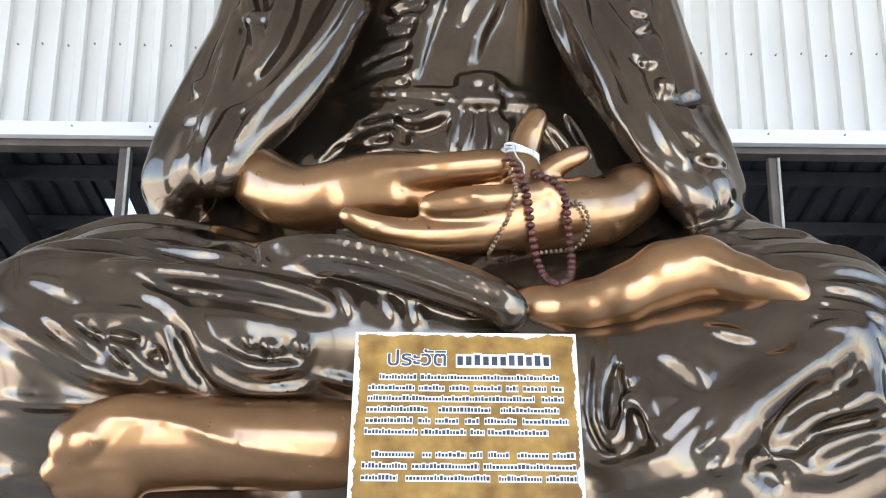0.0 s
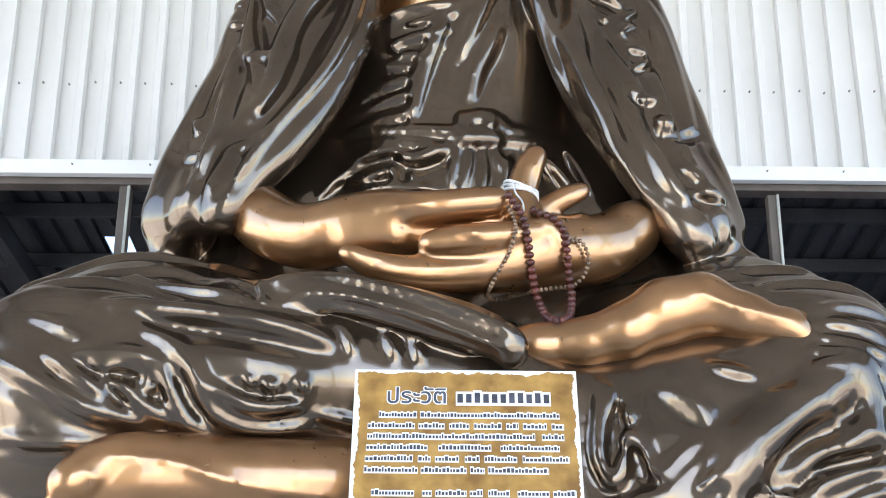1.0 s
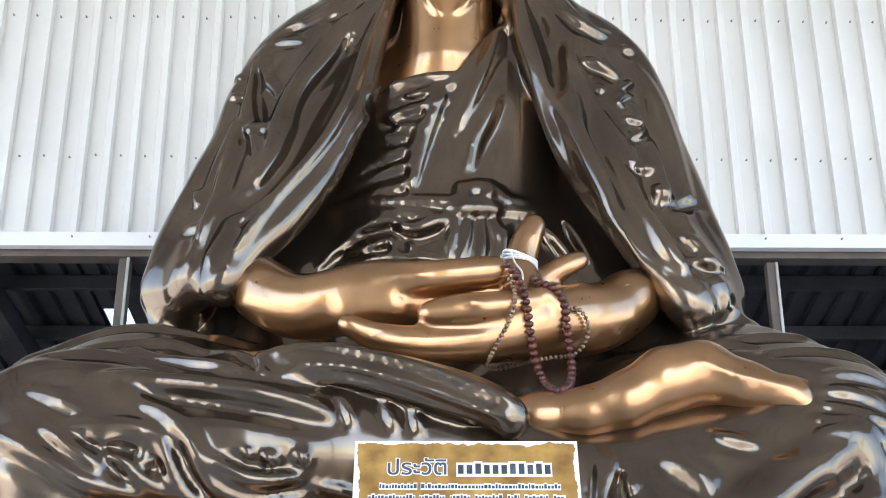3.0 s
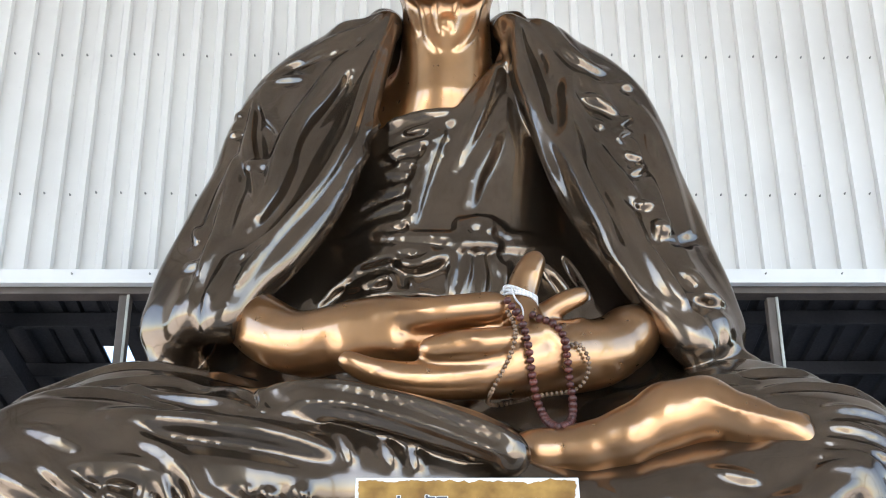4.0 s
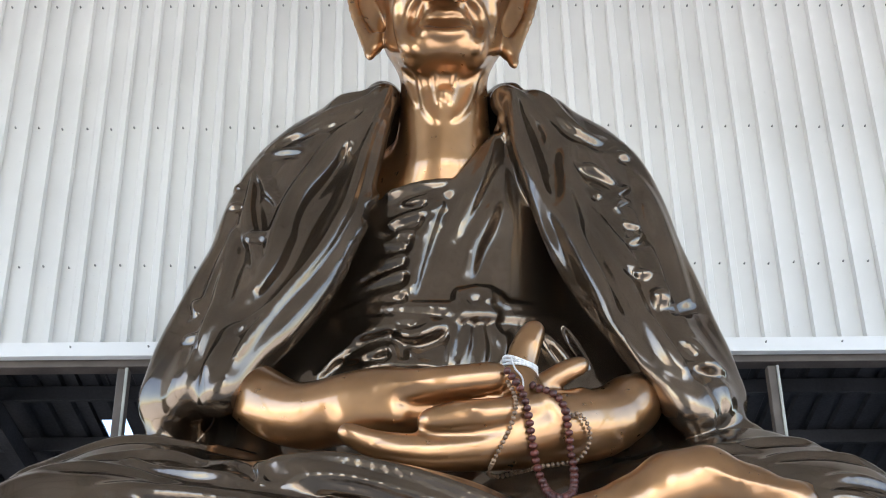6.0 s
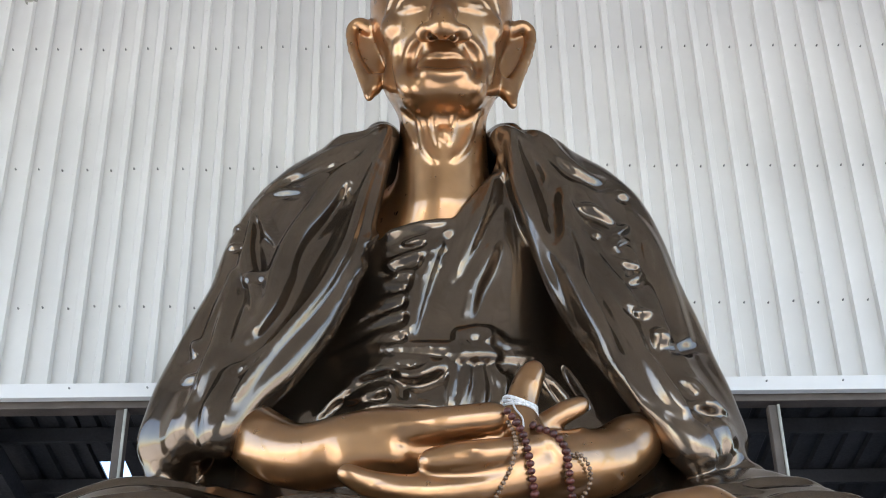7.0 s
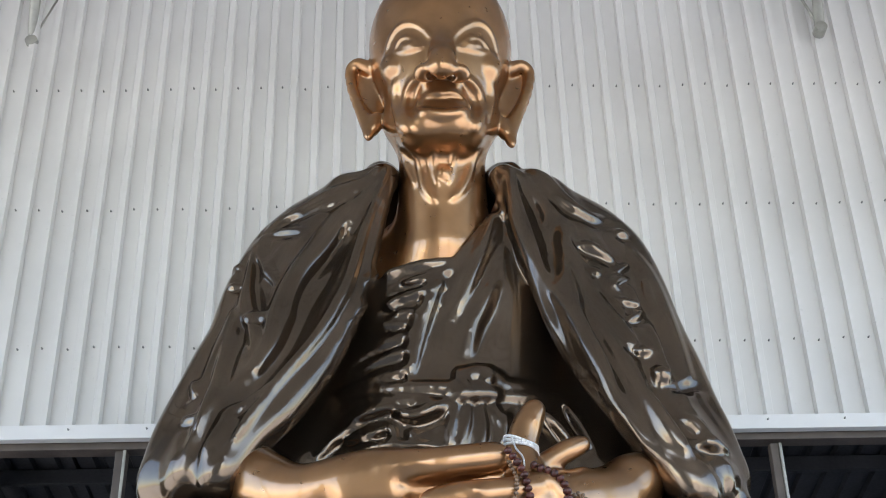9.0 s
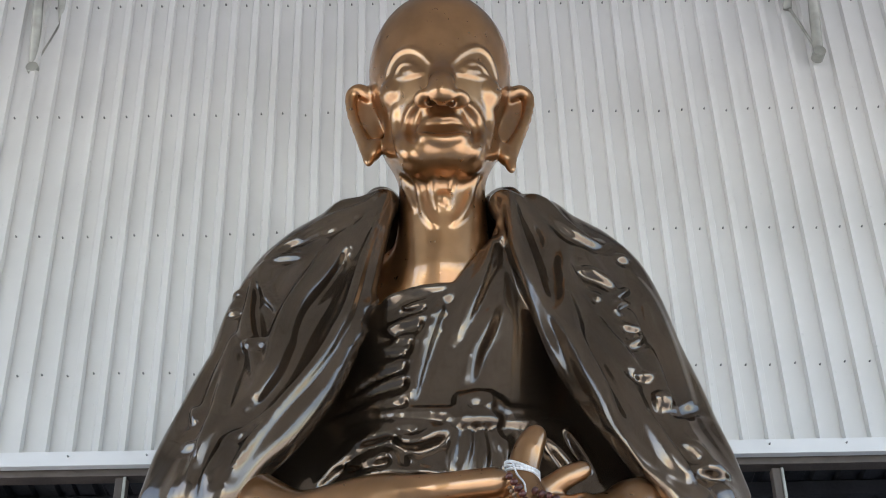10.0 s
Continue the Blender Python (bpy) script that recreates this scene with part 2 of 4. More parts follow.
def ripple(clay, where, along, size, wave, seed):
    """Soft running folds: waves across the direction given, bent and broken up, where a mask allows."""
    for i in range(0, clay.f.shape[0], 48):
        cut = (slice(i, i + 48), slice(None), slice(None))
        f = clay.f[cut]
        near = np.nonzero(np.abs(f) < 0.06)
        p = np.stack([ax[n + o] for ax, n, o in zip(clay.axes, near, (i, 0, 0))], 1)
        if len(p) == 0:
            continue
        amp = where(p[:, 0], p[:, 1], p[:, 2])
        s = along(p[:, 0], p[:, 1], p[:, 2])
        rs = np.random.RandomState(seed)
        bend = np.zeros(len(p))
        gate = np.zeros(len(p))
        for _ in range(4):
            a, b = rs.normal(size=3), rs.normal(size=3)
            bend += np.sin(p @ (a * 3.0) + rs.uniform(0, 6.3))
            gate += np.sin(p @ (b * 4.5) + rs.uniform(0, 6.3))
        w = 1.9 * (1 - np.abs(np.sin((s / wave + 0.33 * bend) * math.pi))) ** 1.6 - 0.55
        clay.f[cut][near] -= (size * amp * w * np.clip(0.55 + 0.4 * gate, 0, 1.3)).astype(np.float32)

robe = Clay((-2.35, 4.0, 1.7), (2.35, 6.75, 5.75), 0.0105)
head = Clay((-0.62, 4.75, 4.2), (0.64, 6.2, 6.75), 0.0075)
limbs = Clay((-1.5, 4.1, 1.95), (1.55, 5.45, 3.95), 0.011)
# seat, thighs and shins under the robe
robe.slab((-1.65, 4.85, 1.75), (1.65, 6.4, 2.6), 0.25)
robe.limb([(-0.45, 5.6, 2.72, 0.66), (-1.33, 4.98, 2.66, 0.555)], 0.1)
robe.limb([(0.45, 5.6, 2.72, 0.66), (1.33, 4.98, 2.7, 0.555)], 0.1)
robe.limb([(-1.42, 4.86, 2.74, 0.44), (-0.7, 4.84, 2.78, 0.40), (0.12, 4.86, 2.76, 0.34)], 0.12)
robe.limb([(1.42, 4.87, 2.35, 0.48), (0.9, 4.78, 2.3, 0.40), (-0.4, 4.85, 2.15, 0.36)], 0.12)
robe.limb([(-1.5, 4.95, 2.2, 0.40), (-0.6, 4.95, 2.05, 0.32)], 0.1)
robe.limb([(0.35, 4.8, 2.58, 0.33), (0.9, 4.77, 2.6, 0.34), (1.4, 4.86, 2.6, 0.44)], 0.15)
robe.limb([(-0.45, 5.45, 3.05, 0.33), (-1.2, 5.2, 2.95, 0.46), (-1.42, 5.05, 2.78, 0.46)], 0.12)
robe.limb([(0.45, 5.45, 3.05, 0.33), (1.2, 5.2, 2.95, 0.46), (1.42, 5.05, 2.78, 0.46)], 0.12)
robe.slab((-1.8, 4.5, 1.75), (1.8, 5.4, 1.98), 0.1, 0.1)
# trunk
robe.egg((0.0, 5.95, 3.75), (0.85, 0.66, 1.15), 0.1)
robe.egg((0.03, 5.9, 4.62), (0.78, 0.55, 0.95), 0.1, below=lambda x, y, z: np.minimum(z - 4.785 - 0.264 * x, (-0.026 + (z - 4.662) * 0.616 - x) * 0.85))
robe.egg((0.0, 6.15, 4.6), (0.95, 0.5, 0.8), 0.15)
# mantle over the shoulders and arms
robe.limb([(-0.30, 5.75, 5.3, 0.15), (-0.72, 5.85, 4.98, 0.27), (-0.86, 5.8, 4.3, 0.33), (-0.98, 5.7, 3.6, 0.36)], 0.12)
robe.limb([(0.36, 5.75, 5.3, 0.15), (0.72, 5.85, 4.98, 0.27), (0.84, 5.8, 4.3, 0.33), (0.96, 5.7, 3.6, 0.36)], 0.12)

robe.limb([(-0.78, 5.45, 3.35, 0.3), (-0.62, 5.7, 3.95, 0.25)], 0.1)
robe.limb([(0.8, 5.45, 3.35, 0.3), (0.64, 5.7, 3.95, 0.25)], 0.1)
MANTLE = [  # front edge and sleeve line, from the neck down, on either side
    ([(-0.278, 5.48, 5.341), (-0.352, 5.42, 4.974), (-0.413, 5.34, 4.647), (-0.478, 5.26, 4.396), (-0.571, 5.18, 4.13), (-0.69, 5.12, 3.927), (-0.82, 5.08, 3.767), (-0.912, 5.06, 3.595)],
     [(-0.631, 5.7, 5.217), (-0.806, 5.64, 4.998), (-0.909, 5.56, 4.713), (-0.953, 5.48, 4.426), (-1.014, 5.4, 4.212), (-1.074, 5.34, 3.988), (-1.128, 5.3, 3.809), (-1.164, 5.28, 3.618)]),
    ([(0.327, 5.48, 5.32), (0.411, 5.42, 4.969), (0.499, 5.34, 4.611), (0.595, 5.26, 4.303), (0.7, 5.18, 4.068), (0.813, 5.12, 3.852), (0.923, 5.08, 3.655), (1.011, 5.06, 3.497)],
     [(0.706, 5.7, 5.175), (0.864, 5.64, 4.971), (0.941, 5.56, 4.701), (0.985, 5.48, 4.414), (1.032, 5.4, 4.171), (1.07, 5.34, 3.948), (1.112, 5.3, 3.769), (1.146, 5.28, 3.592)]),
]
for edge, sleeve in MANTLE:
    for (x, y, z), (u, v, w) in zip(smooth_line(edge, 5), smooth_line(sleeve, 5)):
        robe.limb([(x, y, z, 0.055), ((x + u) / 2, (y + v) / 2 - 0.06, (z + w) / 2, 0.085), (u, v, w, 0.125)], 0.06)
    robe.limb([(x, y - 0.04, z - 0.03, 0.045 + 0.035 * min(1.0, i / 14)) for i, (x, y, z) in enumerate(smooth_line(edge, 5))], 0.05)
robe.limb([(-0.29, 5.5, 5.33, 0.06), (-0.3, 5.62, 5.42, 0.075), (-0.2, 5.82, 5.46, 0.09), (0.2, 5.82, 5.46, 0.09), (0.33, 5.62, 5.4, 0.075), (0.32, 5.5, 5.31, 0.06)], 0.08)
robe.limb(smooth_line([(-0.61, 4.581, 3.093, 0.062), (-0.383, 4.549, 3.078, 0.07), (-0.135, 4.506, 3.009, 0.077), (0.088, 4.475, 2.934, 0.076), (0.215, 4.428, 2.864, 0.059), (0.235, 4.427, 2.827, 0.047)], 4), 0.03)
robe.limb([(-1.106, 5.281, 3.564, 0.082), (-1.191, 5.252, 3.489, 0.053)], 0.08)
robe.limb([(1.127, 5.23, 3.49, 0.081), (1.261, 5.202, 3.439, 0.052)], 0.08)

# neck and chest
head.egg((-0.02, 5.9, 4.5), (0.6, 0.47, 0.85), 0.05)
head.limb([(0.01, 5.62, 4.95, 0.245), (0.015, 5.55, 5.5, 0.215)], 0.1)
# skull, face and jaw
head.egg((0.015, 5.55, 6.2), (0.385, 0.45, 0.46), 0.05)
head.egg((0.015, 5.42, 5.88), (0.29, 0.31, 0.45), 0.15)
head.limb([(-0.05, 5.235, 5.465, 0.085), (0.08, 5.235, 5.465, 0.085)], 0.12)
head.limb([(-0.19, 5.48, 5.66, 0.09), (-0.12, 5.27, 5.47, 0.08)], 0.1)
head.limb([(0.22, 5.48, 5.66, 0.09), (0.15, 5.27, 5.47, 0.08)], 0.1)

limbs.limb(smooth_line([(-0.869, 5.174, 3.705, 0.096), (-0.739, 5.059, 3.559, 0.112), (-0.607, 4.952, 3.458, 0.104), (-0.488, 4.897, 3.426, 0.099)], 4), 0.06)
limbs.limb(smooth_line([(-0.489, 4.901, 3.44, 0.103), (-0.33, 4.859, 3.462, 0.112), (-0.151, 4.816, 3.482, 0.098)], 4), 0.06)
limbs.limb(smooth_line([(-0.216, 4.778, 3.486, 0.079), (0.004, 4.733, 3.498, 0.063), (0.157, 4.726, 3.513, 0.057), (0.201, 4.728, 3.521, 0.048)], 4), 0.02)
limbs.limb([(-0.369, 4.814, 3.385, 0.075), (-0.192, 4.783, 3.394, 0.074)], 0.03)
limbs.limb(smooth_line([(-0.371, 4.854, 3.376, 0.075), (-0.15, 4.847, 3.404, 0.089), (0.027, 4.847, 3.437, 0.089), (0.249, 4.847, 3.403, 0.089)], 4), 0.03)
limbs.limb(smooth_line([(-0.055, 4.711, 3.331, 0.052), (0.027, 4.704, 3.343, 0.06), (0.113, 4.699, 3.352, 0.06), (0.254, 4.716, 3.373, 0.056), (0.375, 4.752, 3.404, 0.052)], 4), 0.012)
limbs.limb(smooth_line([(0.776, 5.094, 3.537, 0.117), (0.62, 4.983, 3.421, 0.137), (0.405, 4.858, 3.35, 0.142), (0.18, 4.788, 3.269, 0.1), (-0.058, 4.74, 3.227, 0.071), (-0.25, 4.703, 3.24, 0.053), (-0.368, 4.678, 3.284, 0.038)], 4), 0.015)
limbs.limb([(0.759, 5.055, 3.535, 0.107), (0.817, 5.194, 3.614, 0.096)], 0.05)
limbs.limb(smooth_line([(0.324, 4.794, 3.419, 0.075), (0.297, 4.805, 3.566, 0.056), (0.33, 4.809, 3.688, 0.049), (0.365, 4.814, 3.757, 0.034)], 4), 0.03)
limbs.limb(smooth_line([(0.363, 4.864, 3.518, 0.045), (0.478, 4.88, 3.598, 0.041), (0.555, 4.912, 3.644, 0.032)], 4), 0.02)
limbs.limb([(0.449, 4.84, 3.438, 0.04), (0.542, 4.871, 3.499, 0.031)], 0.02)
limbs.limb([(0.197, 4.702, 2.899, 0.084), (0.339, 4.631, 2.906, 0.083), (0.522, 4.613, 2.913, 0.095), (0.664, 4.584, 2.949, 0.107), (0.81, 4.58, 3.024, 0.123), (0.933, 4.568, 3.054, 0.111), (1.088, 4.544, 2.994, 0.086), (1.233, 4.524, 2.952, 0.065), (1.262, 4.508, 2.932, 0.048)], 0.05)
limbs.limb([(1.25, 4.54, 2.995, 0.041), (1.314, 4.548, 2.998, 0.029)], 0.02)
limbs.limb(smooth_line([(-0.167, 4.627, 2.394, 0.151), (-0.361, 4.563, 2.387, 0.147), (-0.613, 4.536, 2.388, 0.141), (-0.865, 4.52, 2.394, 0.144), (-1.035, 4.499, 2.383, 0.143), (-1.161, 4.472, 2.348, 0.115)], 4), 0.05)
limbs.limb(smooth_line([(-1.028, 4.443, 2.451, 0.085), (-1.134, 4.412, 2.424, 0.084), (-1.195, 4.37, 2.378, 0.072), (-1.237, 4.343, 2.344, 0.064)], 4), 0.03)
limbs.limb(smooth_line([(-1.071, 4.437, 2.286, 0.068), (-1.194, 4.402, 2.283, 0.053), (-1.264, 4.385, 2.272, 0.045), (-1.294, 4.373, 2.263, 0.034)], 4), 0.025)
limbs.limb(smooth_line([(-1.073, 4.468, 2.23, 0.069), (-1.196, 4.432, 2.224, 0.053), (-1.259, 4.421, 2.214, 0.041)], 4), 0.025)
limbs.limb([(-1.163, 4.469, 2.176, 0.049), (-1.254, 4.451, 2.182, 0.042)], 0.012)
limbs.limb([(1.248, 4.507, 2.942, 0.052), (1.28, 4.488, 2.895, 0.028)], 0.02)
head.limb([(-0.361, 5.53, 6.056, 0.03), (-0.376, 5.529, 6.07, 0.03), (-0.398, 5.527, 6.09, 0.028), (-0.419, 5.527, 6.101, 0.027), (-0.437, 5.533, 6.101, 0.026), (-0.455, 5.541, 6.091, 0.025), (-0.465, 5.544, 6.07, 0.024), (-0.467, 5.54, 6.031, 0.024), (-0.461, 5.532, 5.98, 0.024), (-0.452, 5.524, 5.927, 0.024), (-0.437, 5.516, 5.872, 0.025), (-0.418, 5.507, 5.815, 0.027), (-0.4, 5.499, 5.765, 0.029), (-0.385, 5.495, 5.726, 0.032), (-0.372, 5.491, 5.694, 0.035), (-0.363, 5.485, 5.662, 0.035), (-0.359, 5.473, 5.622, 0.03), (-0.359, 5.458, 5.583, 0.023), (-0.359, 5.447, 5.555, 0.017)], 0.025)
head.limb(smooth_line([(-0.316, 5.473, 5.699, 0.023), (-0.322, 5.47, 5.676, 0.023), (-0.331, 5.466, 5.643, 0.023), (-0.338, 5.463, 5.62, 0.023)], 4), 0.025)
head.limb([(0.386, 5.53, 6.036, 0.03), (0.401, 5.529, 6.048, 0.029), (0.422, 5.527, 6.064, 0.028), (0.442, 5.527, 6.071, 0.027), (0.461, 5.533, 6.067, 0.026), (0.479, 5.54, 6.054, 0.025), (0.489, 5.544, 6.029, 0.024), (0.488, 5.54, 5.987, 0.024), (0.478, 5.532, 5.932, 0.023), (0.465, 5.524, 5.877, 0.024), (0.447, 5.516, 5.822, 0.025), (0.426, 5.507, 5.767, 0.027), (0.406, 5.499, 5.719, 0.029), (0.389, 5.495, 5.681, 0.032), (0.375, 5.491, 5.648, 0.035), (0.365, 5.485, 5.614, 0.035), (0.364, 5.472, 5.571, 0.03), (0.367, 5.458, 5.526, 0.023), (0.37, 5.447, 5.494, 0.017)], 0.025)
head.limb(smooth_line([(0.323, 5.473, 5.658, 0.023), (0.329, 5.47, 5.634, 0.023), (0.337, 5.466, 5.601, 0.023), (0.343, 5.463, 5.578, 0.023)], 4), 0.025)
head.limb(smooth_line([(-0.388, 5.622, 6.079, 0.052), (-0.401, 5.611, 5.975, 0.052), (-0.354, 5.571, 5.792, 0.042)], 4), 0.03)
head.limb(smooth_line([(0.408, 5.622, 6.058, 0.052), (0.421, 5.611, 5.953, 0.052), (0.363, 5.571, 5.755, 0.042)], 4), 0.03)
head.limb([(-0.342, 5.575, 6.002, 0.045), (-0.326, 5.538, 5.766, 0.039)], 0.03)
head.limb([(0.358, 5.575, 5.984, 0.045), (0.331, 5.538, 5.731, 0.038)], 0.03)
head.limb(smooth_line([(0.029, 5.161, 5.984, 0.032), (0.024, 5.099, 5.821, 0.039), (0.019, 5.032, 5.695, 0.053)], 4), 0.05)
head.limb(smooth_line([(-0.062, 5.096, 5.677, 0.036), (0.019, 5.026, 5.662, 0.047), (0.104, 5.096, 5.666, 0.036)], 4), 0.025)
head.limb([(-0.029, 5.052, 5.62, 0.022), (-0.021, 5.107, 5.692, 0.017)], 0.012, True)
head.limb([(0.067, 5.052, 5.611, 0.022), (0.063, 5.107, 5.683, 0.017)], 0.012, True)
# running folds of the cloth
ripple(robe, lambda x, y, z: np.clip((np.abs(x) - 0.42) * 6, 0, 1) * np.clip((z - 3.45) * 4, 0, 1), lambda x, y, z: np.abs(x) + 0.45 * (z - 4.4) + 0.3 * y, 0.004, 0.22, 3)
ripple(robe, lambda x, y, z: np.clip((3.5 - z) * 4, 0, 1) * np.clip(np.maximum(np.abs(x + 0.18) - 0.55, np.abs(z - 3.0) - 0.22) * 12, 0, 1), lambda x, y, z: z + 0.18 * x * np.sign(x) + 0.25 * y, 0.005, 0.26, 5)
ripple(robe, lambda x, y, z: np.clip((0.55 - np.abs(x)) * 6, 0, 1) * np.clip((z - 3.3) * 4, 0, 1) * np.clip((0.1 - x) * 5 + (4.2 - z) * 2, 0.1, 1), lambda x, y, z: z - 0.35 * x, 0.002, 0.1, 8)
# folds of the cloth
# the nearer knee and shin
fold(robe, [(-1.211, 4.509, 3.026), (-1.006, 4.508, 3.002), (-0.771, 4.45, 2.948), (-0.57, 4.451, 2.917), (-0.392, 4.485, 2.879)], 0.026, 1.2, 2.6)
fold(robe, [(-1.115, 4.471, 2.951), (-0.909, 4.453, 2.916), (-0.664, 4.427, 2.88), (-0.447, 4.458, 2.829)], 0.022, -0.7, 3.4)
fold(robe, [(-1.175, 4.495, 3), (-1.029, 4.46, 2.907), (-0.906, 4.429, 2.807), (-0.859, 4.422, 2.735), (-0.829, 4.438, 2.659), (-0.75, 4.455, 2.594), (-0.634, 4.477, 2.57), (-0.462, 4.51, 2.578)], 0.022, 1.25, 2.6)
fold(robe, [(-1.287, 4.413, 2.817), (-1.15, 4.419, 2.812), (-1.016, 4.437, 2.798), (-0.947, 4.438, 2.718), (-0.888, 4.455, 2.622), (-0.849, 4.476, 2.567)], 0.022, 1.25, 2.6)
fold(robe, [(-0.932, 4.431, 2.756), (-0.879, 4.443, 2.659), (-0.809, 4.465, 2.585)], 0.02, -1.0, 2.4)
fold(robe, [(-1.373, 4.409, 2.803), (-1.255, 4.401, 2.721), (-1.137, 4.421, 2.652)], 0.017, 1.3, 2.4)
fold(robe, [(-1.205, 4.412, 2.785), (-1.112, 4.42, 2.707), (-1.043, 4.437, 2.646), (-0.948, 4.466, 2.604), (-0.859, 4.476, 2.563)], 0.018, 1.3, 2.4)
fold(robe, [(-1.544, 4.429, 2.787), (-1.368, 4.397, 2.699), (-1.228, 4.413, 2.617), (-1.098, 4.442, 2.593), (-0.947, 4.466, 2.592)], 0.02, 1.2, 2.8)
fold(robe, [(-0.84, 4.424, 2.711), (-0.711, 4.437, 2.647), (-0.614, 4.446, 2.63), (-0.5, 4.465, 2.648)], 0.02, 1.25, 2.4)
fold(robe, [(-0.751, 4.421, 2.705), (-0.653, 4.431, 2.669), (-0.538, 4.452, 2.669)], 0.018, -0.9, 2.4)
fold(robe, [(-1.222, 4.406, 2.775), (-1.05, 4.426, 2.766), (-0.987, 4.435, 2.733)], 0.013, 1.3, 2.2)
fold(robe, [(-1.047, 4.428, 2.722), (-1.015, 4.436, 2.692), (-0.985, 4.436, 2.717)], 0.018, 1.4, 2.0)
fold(robe, [(-1.162, 4.41, 2.749), (-1.083, 4.427, 2.694)], 0.016, -1.0, 2.2)
fold(robe, [(-0.682, 4.416, 2.739), (-0.657, 4.425, 2.687)], 0.013, 1.2, 2.2)
fold(robe, [(-0.616, 4.424, 2.725), (-0.584, 4.438, 2.681)], 0.017, 1.2, 2.2)
fold(robe, [(-0.511, 4.443, 2.739), (-0.477, 4.458, 2.691)], 0.017, 1.2, 2.2)
fold(robe, [(-0.442, 4.491, 2.622), (-0.325, 4.517, 2.601), (-0.286, 4.53, 2.592)], 0.015, 1.2, 2.4)
fold(robe, [(-1.52, 4.447, 2.531), (-1.398, 4.437, 2.503), (-1.207, 4.447, 2.506)], 0.015, 1.1, 2.6)
fold(robe, [(-1.479, 4.475, 2.97), (-1.344, 4.44, 2.919), (-1.215, 4.426, 2.854)], 0.014, 0.9, 3.2)
fold(robe, [(-1.635, 4.707, 3.185), (-1.56, 4.726, 3.231), (-1.435, 4.955, 3.331), (-1.093, 4.929, 3.342), (-0.789, 5.147, 3.4)], 0.015, 1.1, 2.6)
fold(robe, [(-1.372, 4.751, 3.214), (-1.164, 4.778, 3.237), (-0.962, 4.857, 3.243), (-0.671, 4.543, 3.093)], 0.015, 1.2, 2.6)
fold(robe, [(-1.193, 4.744, 3.209), (-0.947, 4.591, 3.098), (-0.66, 4.489, 3.025)], 0.017, 1.2, 2.6)
fold(robe, [(-1.531, 4.661, 3.137), (-1.34, 4.648, 3.153), (-1.146, 4.637, 3.133), (-0.936, 4.548, 3.058)], 0.014, 1.0, 2.8)
fold(robe, [(-1.107, 4.65, 3.138), (-0.896, 4.549, 3.067), (-0.683, 4.505, 3.046)], 0.014, -0.9, 2.4)
fold(robe, [(-0.99, 4.981, 3.34), (-0.891, 5.072, 3.348), (-0.769, 5.107, 3.342)], 0.015, 1.2, 2.4)
# the layers of the folded cloth
fold(robe, [(-0.633, 4.53, 3.12), (-0.464, 4.51, 3.14), (-0.297, 4.468, 3.102), (-0.133, 4.432, 3.049), (0.027, 4.407, 2.988), (0.184, 4.375, 2.914), (0.251, 4.365, 2.871)], 0.015, 1.0, 2.2)
fold(robe, [(-0.552, 4.507, 3.057), (-0.398, 4.481, 3.056), (-0.254, 4.45, 3.02), (-0.092, 4.42, 2.96), (0.067, 4.406, 2.895), (0.203, 4.367, 2.831)], 0.015, 1.0, 2.2)
fold(robe, [(-0.641, 4.495, 3.027), (-0.502, 4.522, 3.028), (-0.336, 4.497, 3.003), (-0.172, 4.461, 2.949), (-0.012, 4.447, 2.89), (0.146, 4.415, 2.827)], 0.016, 1.0, 2.2)
fold(robe, [(-0.673, 4.631, 3.153), (-0.66, 4.532, 3.081), (-0.647, 4.484, 3.015)], 0.014, 1.3, 1.6)
fold(robe, [(-0.379, 4.533, 2.977), (-0.344, 4.502, 2.905), (-0.314, 4.483, 2.833)], 0.014, 1.2, 2.4)
fold(robe, [(-0.215, 4.525, 2.938), (-0.188, 4.506, 2.876), (-0.167, 4.497, 2.822)], 0.014, 1.2, 2.4)
fold(robe, [(-0.109, 4.522, 2.903), (-0.081, 4.504, 2.814)], 0.014, 1.2, 2.4)
# the other knee and the hem
fold(robe, [(0.545, 4.495, 2.746), (0.532, 4.449, 2.594), (0.523, 4.436, 2.474), (0.573, 4.415, 2.362), (0.607, 4.417, 2.451), (0.61, 4.427, 2.508), (0.646, 4.42, 2.53), (0.689, 4.398, 2.429), (0.731, 4.386, 2.397), (0.794, 4.377, 2.464), (0.868, 4.372, 2.522)], 0.02, 1.3, 2.2)
fold(robe, [(0.591, 4.462, 2.678), (0.593, 4.427, 2.511), (0.573, 4.42, 2.413)], 0.02, -1.0, 2.2)
fold(robe, [(0.635, 4.415, 2.49), (0.66, 4.405, 2.43), (0.665, 4.395, 2.371)], 0.022, -1.0, 2.2)
fold(robe, [(0.627, 4.444, 2.654), (0.64, 4.424, 2.566)], 0.016, 1.2, 2.2)
fold(robe, [(0.573, 4.483, 2.733), (0.57, 4.442, 2.593)], 0.014, 1.2, 2.2)
fold(robe, [(1.424, 4.418, 2.796), (1.286, 4.396, 2.668), (1.142, 4.389, 2.567), (1.038, 4.379, 2.486), (0.974, 4.366, 2.407), (0.949, 4.358, 2.33), (0.984, 4.364, 2.271)], 0.05, 1.3, 2.8)
fold(robe, [(1.433, 4.408, 2.753), (1.467, 4.394, 2.65), (1.438, 4.387, 2.569), (1.329, 4.389, 2.51)], 0.026, 1.2, 2.6)
